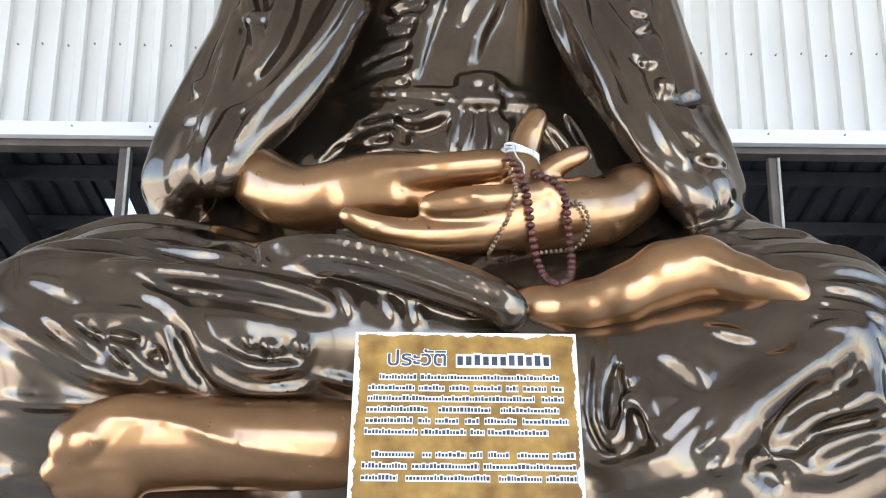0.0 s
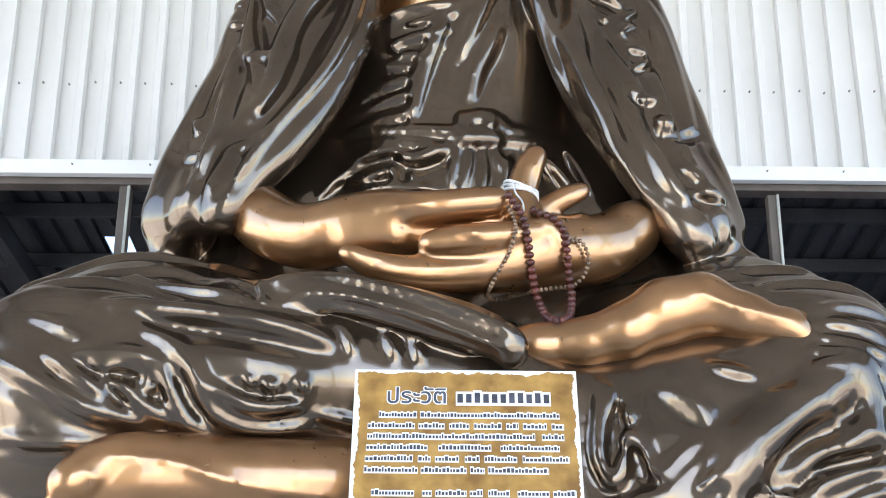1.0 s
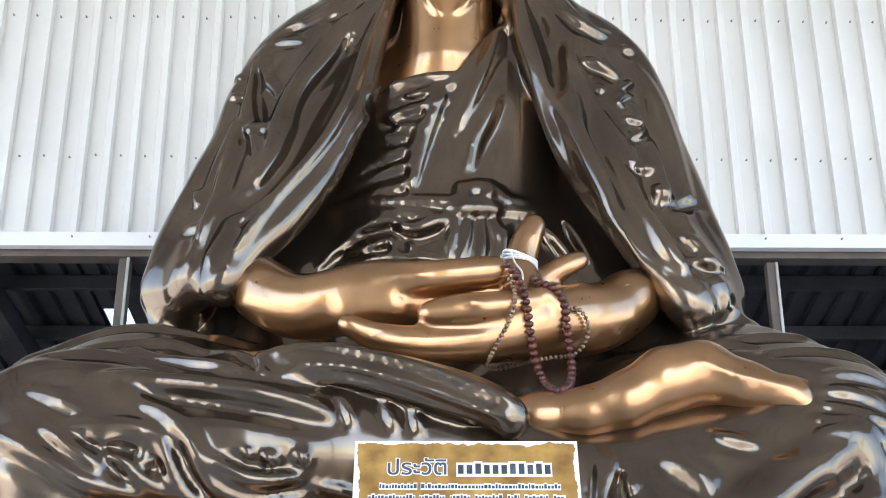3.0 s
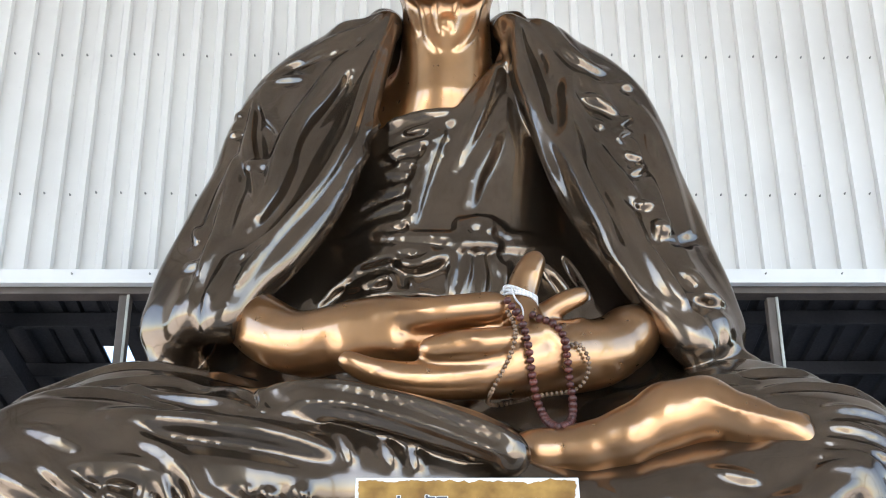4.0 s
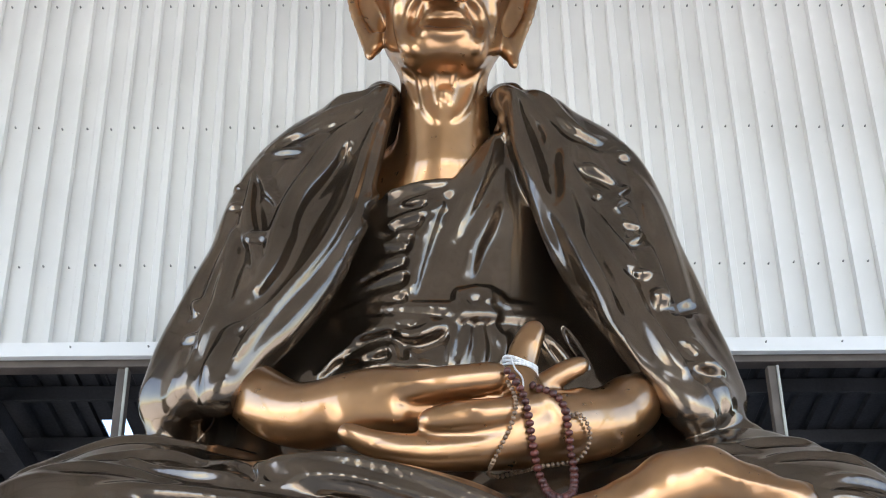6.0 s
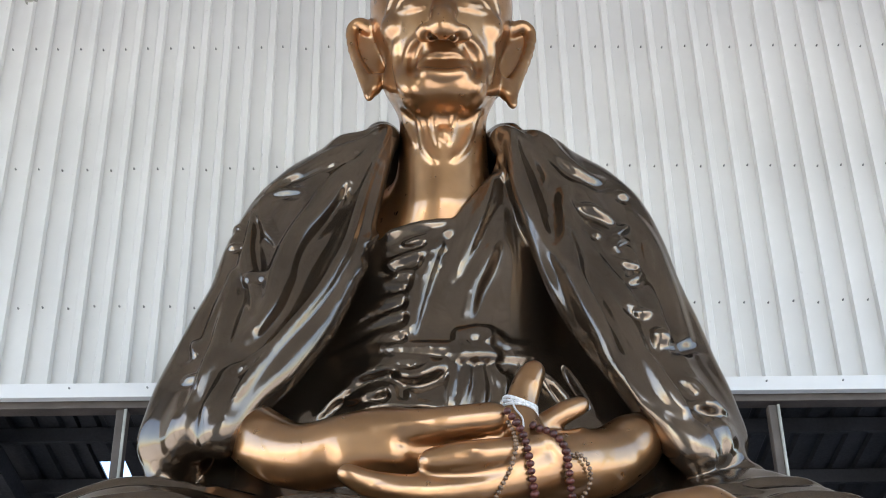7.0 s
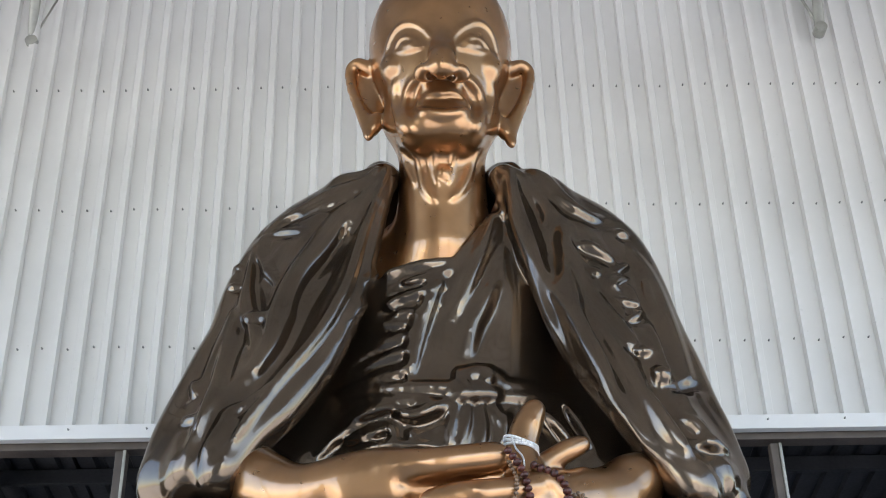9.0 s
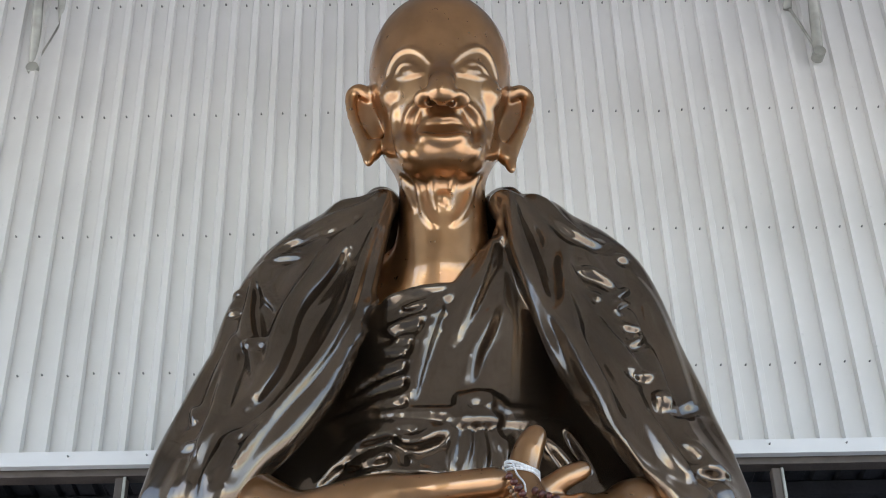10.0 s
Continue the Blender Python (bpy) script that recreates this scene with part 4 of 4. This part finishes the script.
mark(head, [(-0.132, 5.327, 5.379), (-0.092, 5.378, 5.308), (-0.071, 5.376, 5.189), (-0.025, 5.367, 5.115)], 0.018, 0.4, 0.02)
mark(head, [(0.192, 5.387, 5.414), (0.149, 5.396, 5.298), (0.11, 5.381, 5.194), (0.058, 5.371, 5.122)], 0.018, 0.4, 0.02)
mark(head, [(-0.031, 5.297, 5.363), (-0.027, 5.354, 5.29), (-0.007, 5.358, 5.201)], 0.014, 0.5, 0.012)
mark(head, [(0.08, 5.303, 5.364), (0.062, 5.359, 5.291), (0.043, 5.362, 5.21)], 0.014, 0.5, 0.012)
mark(head, [(0.02, 5.354, 5.289), (0.019, 5.355, 5.252)], 0.026, 0.4, 0.02)
mark(head, [(-0.186, 5.437, 5.438), (-0.158, 5.427, 5.343), (-0.121, 5.402, 5.234)], 0.016, 0.4, 0.02)
# knuckles, creases and toes
mark(limbs, [(-0.097, 4.68, 3.31), (-0.058, 4.68, 3.274), (0.027, 4.68, 3.266), (0.22, 4.692, 3.286)], 0.009, 0.5, 0.012, True)
mark(limbs, [(-0.4, 4.668, 3.303), (-0.298, 4.746, 3.349), (-0.147, 4.77, 3.343)], 0.009, 0.5, 0.012, True)
mark(limbs, [(-0.19, 4.716, 3.42), (-0.06, 4.746, 3.414), (0.201, 4.746, 3.463)], 0.007, 0.5, 0.012, True)
mark(limbs, [(-0.191, 4.692, 3.48), (-0.061, 4.68, 3.486)], 0.013, 0.5, 0.012)
mark(limbs, [(0.09, 4.638, 3.358), (0.132, 4.638, 3.352)], 0.017, 0.5, 0.012)
mark(limbs, [(-0.311, 4.65, 3.234), (-0.058, 4.668, 3.248), (0.155, 4.68, 3.261)], 0.006, 0.5, 0.012, True)
mark(limbs, [(0.363, 4.716, 3.448), (0.427, 4.722, 3.405), (0.459, 4.722, 3.336)], 0.026, 0.5, 0.018)
mark(limbs, [(0.892, 4.452, 3.07), (1.03, 4.458, 3.01), (1.226, 4.452, 2.968)], 0.016, 0.5, 0.012)
mark(limbs, [(-1.177, 4.338, 2.269), (-1.24, 4.284, 2.306)], 0.007, 0.5, 0.012, True)
mark(limbs, [(-1.173, 4.284, 2.381), (-1.136, 4.308, 2.358), (-1.149, 4.32, 2.322)], 0.009, 0.5, 0.012)
mark(limbs, [(-1.266, 4.338, 2.235), (-1.126, 4.362, 2.259), (-1.054, 4.374, 2.261)], 0.007, 0.5, 0.012, True)
mark(limbs, [(-1.096, 4.326, 2.437), (-0.912, 4.35, 2.434), (-0.685, 4.374, 2.355), (-0.348, 4.416, 2.318)], 0.017, 0.5, 0.012)
mark(limbs, [(0.254, 4.704, 3.524), (0.231, 4.68, 3.526)], 0.013, 0.5, 0.012)
mark(limbs, [(0.383, 4.782, 3.755), (0.353, 4.758, 3.667)], 0.011, 0.5, 0.012)


def cast(name, clays, mats):
    """Joins the skins of several clays into one mesh, a material to each."""
    verts, faces, which, start = [], [], [], 0
    for i, c in enumerate(clays):
        v, q = c.skin()
        verts.append(v)
        faces.append(q + start)
        which.append(np.full(len(q), mats[i][0]))
        start += len(v)
    v, q, w = np.concatenate(verts), np.concatenate(faces), np.concatenate(which)
    me = bpy.data.meshes.new(name)
    me.vertices.add(len(v))
    me.vertices.foreach_set("co", v.ravel())
    me.loops.add(q.size)
    me.loops.foreach_set("vertex_index", q.ravel().astype(np.int32))
    me.polygons.add(len(q))
    me.polygons.foreach_set("loop_start", np.arange(0, q.size, 4, dtype=np.int32))
    me.polygons.foreach_set("material_index", w.astype(np.int32))
    me.polygons.foreach_set("use_smooth", np.ones(len(q), bool))
    me.update(calc_edges=True)
    me.validate()
    return me


body = cast("seated_statue", [robe, head, limbs], [(0,), (1,), (1,)])
body.materials.append(ROBE)
body.materials.append(BRONZE)
tagged(new("seated_statue", body), "large seated bronze statue in a dark glossy draped robe", "statue")

# ---- sheet wall: flashing, beam, posts and screws ----
def child(name, bm, mat, parent, label="", smooth=False):
    return part(name, bm, mat, parent, label, smooth)


child("flashing", box(bmesh.new(), (-9, WALL_Y - 0.05, WALL_Z - 0.1), (9, WALL_Y + 0.02, WALL_Z + 0.002), 0.004), FLASH, wall, "white folded flashing strip")
setting("lintel_beam", box(bmesh.new(), (-9, WALL_Y + 0.03, WALL_Z - 0.145), (9, WALL_Y + 0.16, WALL_Z - 0.04), 0.004), STEEL, "grey painted steel beam under the sheet wall", "beam").matrix_basis = WALL_TURN
for x in (-6.6, -2.16, 2.235, 6.6):
    post = setting("post", box(bmesh.new(), (x - 0.038, WALL_Y + 0.06, 0.0), (x + 0.038, WALL_Y + 0.14, WALL_Z - 0.148), 0.006), STEEL, "slim grey steel post under the beam", "post")
    post.matrix_basis = Matrix.Translation((0, math.sin(radians(1.2)) * x, 0))
    # paler strip: the light on the post's right face, put into the colour
    part("flange", box(bmesh.new(), (x + 0.018, WALL_Y + 0.045, 0.0), (x + 0.038, WALL_Y + 0.058, WALL_Z - 0.15), 0.003), TUBE, post, "pale strip coloured as the lit side of the post")

screw = bmesh.new()
bmesh.ops.create_cone(screw, cap_ends=True, segments=8, radius1=0.0075, radius2=0.006, depth=0.012, matrix=pose(0, 0, 0, 90))
bmesh.ops.create_cone(screw, cap_ends=True, segments=6, radius1=0.0055, radius2=0.005, depth=0.012, matrix=pose(0, -0.009, 0, 90))
screw = mesh_of("screw", screw, SCREW)
for z in (5.775, 6.915, 8.03, 9.18):
    for i in range(-12, 34):
        ob = new("screw", screw)
        ob.parent = wall
        ob.location = (SCREW_X + i * PITCH + random.uniform(-0.006, 0.006), WALL_Y - 0.005, z + random.uniform(-0.012, 0.012))
for i in range(-8, 9):
    ob = new("screw", screw)
    ob.parent = wall
    ob.location = (i * 0.52 + 0.1, WALL_Y - 0.053, WALL_Z - 0.035)

# ---- roof frame ends that reach down to the wall ----
def tubes(name, x, lean):
    thing = tagged(new(name), "grey galvanised steel roof truss end fixed to the sheet wall", "truss", "roof truss ends")
    foot = Vector((x, WALL_Y - 0.06, 8.5))
    part("strut", rod(bmesh.new(), foot, foot + Vector((-0.1 * lean, -0.25, 1.95)), 0.042, 14), TUBE, thing, smooth=True)
    part("brace", rod(bmesh.new(), foot + Vector((0.0, 0, 0.03)), foot + Vector((0.17 * lean, 0.0, 0.55)), 0.012, 10), TUBE, thing, smooth=True)
    part("web", rod(bmesh.new(), foot + Vector((0.17 * lean, 0, 0.5)), foot + Vector((0.0, -0.2, 1.95)), 0.036, 14), TUBE, thing, smooth=True)
    cap = rod(bmesh.new(), foot + Vector((0, 0.05, 0)), foot + Vector((0, -0.05, 0)), 0.05, 14)
    part("foot_plate", cap, TUBE, thing)


tubes("roof_truss", -3.235, 1)
tubes("roof_truss", 3.065, -1)

# ---- plinth, roof and the unseen parts added to close the hall ----
setting("plinth", box(bmesh.new(), (-2.6, 3.6, 0.0), (2.6, 7.0, 1.75), 0.03), PLASTER, "plain painted plinth under the seated statue", "plinth")
setting("ceiling", box(bmesh.new(), (-9.2, -8.2, ROOF_Z), (9.2, 9.0, ROOF_Z + 0.06)), CEIL, "plain sheet metal roof underside of the hall", "ceiling")
# unseen purlins and girders, implied by the truss ends, added to vary reflections
for i in range(14):
    y = -7.4 + i * 1.18
    setting("roof_purlin", box(bmesh.new(), (-8.88, y - 0.04, ROOF_Z - 0.17), (8.88, y + 0.04, ROOF_Z - 0.004), 0.004), STEEL, "unseen grey steel purlin added under the hall roof", "purlin")
for x in (-6.4, -3.2, 0.0, 3.1, 6.3):
    bm = box(bmesh.new(), (x - 0.05, -7.85, ROOF_Z - 0.3), (x + 0.05, WALL_Y - 0.15, ROOF_Z - 0.175), 0.004)
    box(bm, (x - 0.05, -7.85, ROOF_Z - 1.0), (x + 0.05, WALL_Y - 0.4, ROOF_Z - 0.9), 0.004)
    for k in range(12):
        y = -7.7 + k * 1.28
        rod(bm, (x, y, ROOF_Z - 0.92), (x, y + 0.64, ROOF_Z - 0.28), 0.03, 8)
        rod(bm, (x, y + 0.64, ROOF_Z - 0.28), (x, y + 1.28, ROOF_Z - 0.92), 0.03, 8)
    setting("roof_girder", bm, TUBE, "unseen steel lattice girder added to carry on the truss ends", "girder")
# unseen side walls, kept high so that side daylight reaches the ribs
setting("wall_east", box(bmesh.new(), (8.9, -8, 9.2), (9.0, 9, ROOF_Z - 0.002)), CEIL, "unseen sheet wall added above the open side", "wall")
setting("wall_west", box(bmesh.new(), (-9.0, -8, 9.0), (-8.9, 9, ROOF_Z - 0.002)), CEIL, "unseen sheet wall added above the open side", "wall")
# unseen front wall, solid on the left to keep the robe's reflections dark there
south = box(bmesh.new(), (-1.5, -8, 8.6), (8.898, -7.9, ROOF_Z - 0.002))
box(south, (-8.898, -8, 0.0), (-1.502, -7.9, ROOF_Z - 0.002))
setting("wall_south", south, CEIL, "unseen sheet wall added to darken reflections from the front left", "wall")
# unseen columns, added as dark bars in the statue's reflections
for x in (-8.85, 3.0, 8.85):
    setting("column", box(bmesh.new(), (x - 0.15, -7.88, 0.0), (x + 0.15, -7.6, 8.598), 0.01), STEEL, "unseen steel column added to break up reflections", "column")
    if abs(x) > 5:
        for y in (-2.5, 3.0):
            setting("column", box(bmesh.new(), (x - 0.12, y - 0.12, 0.0), (x + 0.12, y + 0.12, 9.3 if x > 0 else 9.1), 0.01), STEEL, "unseen steel column added to break up reflections", "column")

# ---- dark lower roof behind the gap ----
LOW_Y0, LOW_Y1, LOW_Z0, LOW_Z1 = 8.5, 18.0, 5.75, 4.6


def low_z(y):
    return LOW_Z0 + (LOW_Z1 - LOW_Z0) * (y - LOW_Y0) / (LOW_Y1 - LOW_Y0)


HOLE = (-2.9, -2.68, 10.49, 10.85)
low = bmesh.new()
for x0, x1, y0, y1 in ((-9, HOLE[0], LOW_Y0, LOW_Y1), (HOLE[1], 9, LOW_Y0, LOW_Y1), (HOLE[0], HOLE[1], LOW_Y0, HOLE[2]), (HOLE[0], HOLE[1], HOLE[3], LOW_Y1)):
    x = x0
    while x < x1 - 1e-4:
        nx = min(x + 0.2, x1)
        prof = [(x, 0), (x + (nx - x) * 0.6, 0), (x + (nx - x) * 0.7, 0.035), (x + (nx - x) * 0.9, 0.035), (nx, 0)]
        near = [low.verts.new((a, y0, low_z(y0) + b)) for a, b in prof]
        far = [low.verts.new((a, y1, low_z(y1) + b)) for a, b in prof]
        for i in range(4):
            low.faces.new((near[i], far[i], far[i + 1], near[i + 1]))
        x = nx
bmesh.ops.remove_doubles(low, verts=low.verts, dist=0.0005)
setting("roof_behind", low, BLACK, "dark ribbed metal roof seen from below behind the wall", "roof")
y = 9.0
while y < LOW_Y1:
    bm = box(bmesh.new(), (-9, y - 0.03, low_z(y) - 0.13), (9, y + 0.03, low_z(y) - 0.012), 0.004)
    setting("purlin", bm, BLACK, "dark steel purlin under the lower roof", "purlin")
    y += 0.9
for x in (-7.5, -3.6, 0.3, 4.2, 8.1):
    bm = bmesh.new()
    box(bm, (x - 0.05, 0, -0.32), (x + 0.05, LOW_Y1 - LOW_Y0, -0.14), 0.004)
    bmesh.ops.transform(bm, verts=bm.verts, matrix=pose(0, LOW_Y0 + 0.1, LOW_Z0, math.degrees(math.atan2(LOW_Z1 - LOW_Z0, LOW_Y1 - LOW_Y0)), 0, 0))
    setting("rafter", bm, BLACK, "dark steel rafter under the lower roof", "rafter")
# unseen near-black walls, added to shut daylight out of the rear bay
setting("wall_behind", box(bmesh.new(), (-9, LOW_Y1, 0), (9, LOW_Y1 + 0.1, LOW_Z1 - 0.02)), BLACK, "unseen dark wall added to close the rear bay", "wall")
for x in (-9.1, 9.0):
    setting("wall_behind", box(bmesh.new(), (x, WALL_Y + 0.2, 0), (x + 0.1, LOW_Y1, LOW_Z1 - 0.02)), BLACK, "unseen dark wall added to close the rear bay", "wall")

# ---- prayer beads ----
BIG_STRAND = [(0.241, 4.662, 3.518), (0.273, 4.662, 3.472), (0.3, 4.662, 3.415), (0.315, 4.662, 3.335), (0.326, 4.686, 3.253), (0.34, 4.729, 3.178), (0.359, 4.733, 3.107), (0.381, 4.676, 3.039), (0.414, 4.572, 2.99), (0.465, 4.67, 3.044), (0.48, 4.727, 3.133), (0.472, 4.732, 3.225), (0.465, 4.704, 3.306), (0.454, 4.704, 3.387), (0.416, 4.704, 3.439), (0.362, 4.704, 3.462), (0.334, 4.704, 3.478)]
SMALL_STRAND = [(0.242, 4.686, 3.482), (0.266, 4.662, 3.415), (0.264, 4.638, 3.348), (0.246, 4.662, 3.294), (0.211, 4.686, 3.229), (0.177, 4.716, 3.172), (0.165, 4.867, 3.18), (0.208, 4.943, 3.191), (0.273, 4.914, 3.197), (0.344, 4.812, 3.183), (0.42, 4.813, 3.195), (0.496, 4.807, 3.205), (0.539, 4.791, 3.246), (0.553, 4.768, 3.296), (0.538, 4.74, 3.339), (0.507, 4.728, 3.366), (0.48, 4.716, 3.352)]


def strand_of_beads(name, line, pitch, r, mat, cord_r, cord_mat, label):
    thing = tagged(new(name), label, "prayer beads", "prayer beads on the hand")
    path = smooth_line(line, 24)
    run = np.r_[0, np.cumsum(np.linalg.norm(np.diff(path, axis=0), axis=1))]
    bm = bmesh.new()
    bmesh.ops.create_uvsphere(bm, u_segments=10, v_segments=7, radius=r)
    bmesh.ops.scale(bm, vec=(1, 1, 0.82), verts=bm.verts)
    bead = mesh_of("bead", bm, mat, True)
    n = int(run[-1] / pitch)
    for i in range(n + 1):
        p = Vector([np.interp(i * pitch, run, path[:, a]) for a in range(3)])
        q = Vector([np.interp(i * pitch + pitch * 0.5, run, path[:, a]) for a in range(3)])
        ob = new("bead", bead)
        ob.parent = thing
        turn = (q - p).to_track_quat("Z", "Y") if (q - p).length > 1e-5 else Euler((0, 0, 0)).to_quaternion()
        ob.matrix_basis = Matrix.LocRotScale(p, turn, Vector([random.uniform(0.93, 1.06)] * 3))
    cord = bpy.data.curves.new("cord", "CURVE")
    cord.dimensions, cord.bevel_depth, cord.bevel_resolution = "3D", cord_r, 1
    sp = cord.splines.new("POLY")
    sp.points.add(len(path) - 1)
    for k, c in zip(sp.points, path):
        k.co = (*c, 1)
    cord.materials.append(cord_mat)
    ob = new("cord", cord)
    ob.parent = thing


TIE_Y = 4.80
MALA = material("dark red wooden bead", (0.075, 0.018, 0.012), 0.45, 0.0, 0.25, 30.0, 90.0, 0.05, 0.15, 0.3)
SEED = material("brown seed bead", (0.20, 0.125, 0.075), 0.35, 0.1, 0.2, 30.0, 90.0, 0.05, 0.2, 0.25)
CORD = material("thin brown cord", (0.06, 0.03, 0.025), 0.8)
CLOTH = material("white cotton string", (0.72, 0.70, 0.68), 0.85, 0.0, 0.08, 20.0, 200.0, 0.4)
strand_of_beads("bead_string", BIG_STRAND, 0.0285, 0.0172, MALA, 0.003, CORD, "string of dark red wooden prayer beads hung on the thumb")
strand_of_beads("bead_string", SMALL_STRAND, 0.0195, 0.0098, SEED, 0.002, CORD, "thin string of small brown beads round the hand")
# strip of white cloth wound round the thumb
band = tagged(new("thumb_tie"), "white cotton string tied round the bronze thumb", "string")
for j in range(3):
    bm = bmesh.new()
    ring = []
    for i in range(28):
        a = 2 * math.pi * i / 28
        ring.append(Vector((0.300 + 0.064 * math.cos(a), TIE_Y - 0.066 * math.sin(a), 3.588 - 0.022 * math.cos(a) + 0.011 * (j - 1) + 0.006 * math.sin(2 * a + j))))
    for i in range(28):
        rod(bm, ring[i], ring[(i + 1) % 28] + (ring[(i + 1) % 28] - ring[i]) * 0.1, 0.0065, 6)
    part("turn", bm, CLOTH, band, smooth=True)
bm = bmesh.new()
tail = smooth_line([(0.262, TIE_Y - 0.066, 3.60), (0.275, TIE_Y - 0.08, 3.55), (0.30, TIE_Y - 0.085, 3.51), (0.305, TIE_Y - 0.07, 3.46)], 6)
for a, b in zip(tail, tail[1:]):
    rod(bm, a, b, 0.004, 6)
part("tail", bm, CLOTH, band, smooth=True)

# ---- the notice board ----
PAPER = material("golden brown parchment print", (0.30, 0.145, 0.032), 0.35, 0.0, 0.3, 11.0, 60.0, 0.03, 0.3, 0.0, tint=(0.50, 0.28, 0.07))
WHITE = material("white print", (0.80, 0.79, 0.77), 0.4, 0.0, 0.03, 5.0, 80.0, 0.02, 0.3, 0.0)
INK = material("dark grey print", (0.055, 0.055, 0.07), 0.45, 0.0, 0.2, 30.0, 90.0, 0.02, 0.0, 0.2)
BOARD_W, BOARD_H, LEAN = 0.706, 0.978, 18.4
sign = tagged(new("notice_board"), "leaning notice board printed with text on torn parchment", "sign")
sign.matrix_basis = pose(0.072, 3.79, 1.752, -LEAN, 0, 0.3)


def bar(name, x0, x1, z0, z1, lift, mat, parent, bow=0.0, label=""):
    bm = box(bmesh.new(), (x0, -lift, z0), (x1, -lift + 0.0012, z1))
    return part(name, bm, mat, parent, label)


part("board", box(bmesh.new(), (-BOARD_W / 2, 0, 0), (BOARD_W / 2, 0.012, BOARD_H), 0.002), WHITE, sign, "white board with a thin edge")
# parchment with a torn outline
bm = bmesh.new()
rim = []
rs = random.Random(4)
w, lo, hi = BOARD_W / 2 - 0.012, 0.012, BOARD_H - 0.012
corners = [(-w, lo), (w, lo), (w, hi), (-w, hi)]
for (x0, z0), (x1, z1) in zip(corners, corners[1:] + corners[:1]):
    n = int(math.hypot(x1 - x0, z1 - z0) / 0.006)
    drift = 0.0
    nx, nz = -(z1 - z0) / math.hypot(x1 - x0, z1 - z0), (x1 - x0) / math.hypot(x1 - x0, z1 - z0)
    for i in range(n):
        drift = 0.82 * drift + rs.uniform(-0.0035, 0.0035)
        t = i / n
        deep = drift + 0.007 * max(0, math.sin(t * 23 + x0 * 9)) ** 3
        rim.append((x0 + (x1 - x0) * t + nx * deep, z0 + (z1 - z0) * t + nz * deep))
front = [bm.verts.new((x, -0.0035, z)) for x, z in rim]
back = [bm.verts.new((x, -0.0002, z)) for x, z in rim]
bm.faces.new(front)
for i in range(len(rim)):
    j = (i + 1) % len(rim)
    bm.faces.new((front[j], front[i], back[i], back[j]))
part("parchment", bm, PAPER, sign, "golden brown parchment print with torn edges")


def heading(name, text, x, z, size, mat, lift, swell):
    cu = bpy.data.curves.new(name, "FONT")
    cu.body, cu.size, cu.align_x, cu.extrude, cu.offset = text, size, "LEFT", 0.0006, swell
    ob = new(name, cu)
    ob.parent = sign
    ob.matrix_basis = pose(x, -lift, z, 90, 0, 0)
    cu.materials.append(mat)
    return ob


TITLE_Z = BOARD_H - 0.128
heading("heading_outline", "ประวัติ", -0.252, TITLE_Z, 0.076, WHITE, 0.0045, 0.004)
heading("heading", "ประวัติ", -0.252, TITLE_Z, 0.076, INK, 0.0062, 0.0006)
for i in range(11):
    x0 = -0.032 + i * 0.0272
    up = 0.005 if i in (2, 6, 7, 9) else 0.0
    bar("text_edge", x0, x0 + 0.0275, TITLE_Z - 0.007, TITLE_Z + 0.044 + up, 0.0045 + 0.0002 * (i % 2), WHITE, sign)
    bar("text_bar", x0 + 0.005, x0 + 0.0225, TITLE_Z + 0.003, TITLE_Z + 0.035 + up, 0.006, INK, sign)
# lines of small print: each word a bar with a pale edge
LINES = [
    (0.178, (-0.285, -0.16), (-0.150, 0.305)),
    (0.217, (-0.320, -0.165), (-0.155, -0.070), (-0.055, 0.010), (0.025, 0.115), (0.130, 0.170), (0.185, 0.265), (0.278, 0.318)),
    (0.255, (-0.320, 0.225), (0.245, 0.318)),
    (0.294, (-0.322, -0.125), (-0.090, 0.080), (0.110, 0.300)),
    (0.333, (-0.324, -0.170), (-0.155, -0.115), (-0.100, -0.020), (-0.005, 0.045), (0.058, 0.165), (0.180, 0.330)),
    (0.372, (-0.326, -0.155), (-0.145, 0.000), (0.012, 0.058), (0.068, 0.262)),
    (0.449, (-0.300, -0.165), (-0.140, -0.108), (-0.098, 0.000), (0.010, 0.052), (0.068, 0.135), (0.160, 0.260), (0.272, 0.345)),
    (0.488, (-0.330, -0.185), (-0.172, 0.040), (0.052, 0.345)),
    (0.527, (-0.330, -0.215), (-0.190, 0.075), (0.100, 0.235), (0.248, 0.345)),
]
for down, *words in LINES:
    z = BOARD_H - down
    for x0, x1 in words:
        k, s = x0, 0.955
        while k < x1 - 0.004:
            e = min(x1, k + rs.uniform(0.008, 0.014))
            h = rs.choice((0.0, 0.0, 0.003, 0.005))
            bar("text_edge", k * s, e * s + 0.0005, z - 0.0045, z + 0.0165 + h, 0.0042 + 0.0001 * rs.random(), WHITE, sign)
            bar("text_bar", k * s + 0.0016, e * s - 0.0016, z + 0.001, z + 0.0105 + h, 0.0056, INK, sign)
            k = e
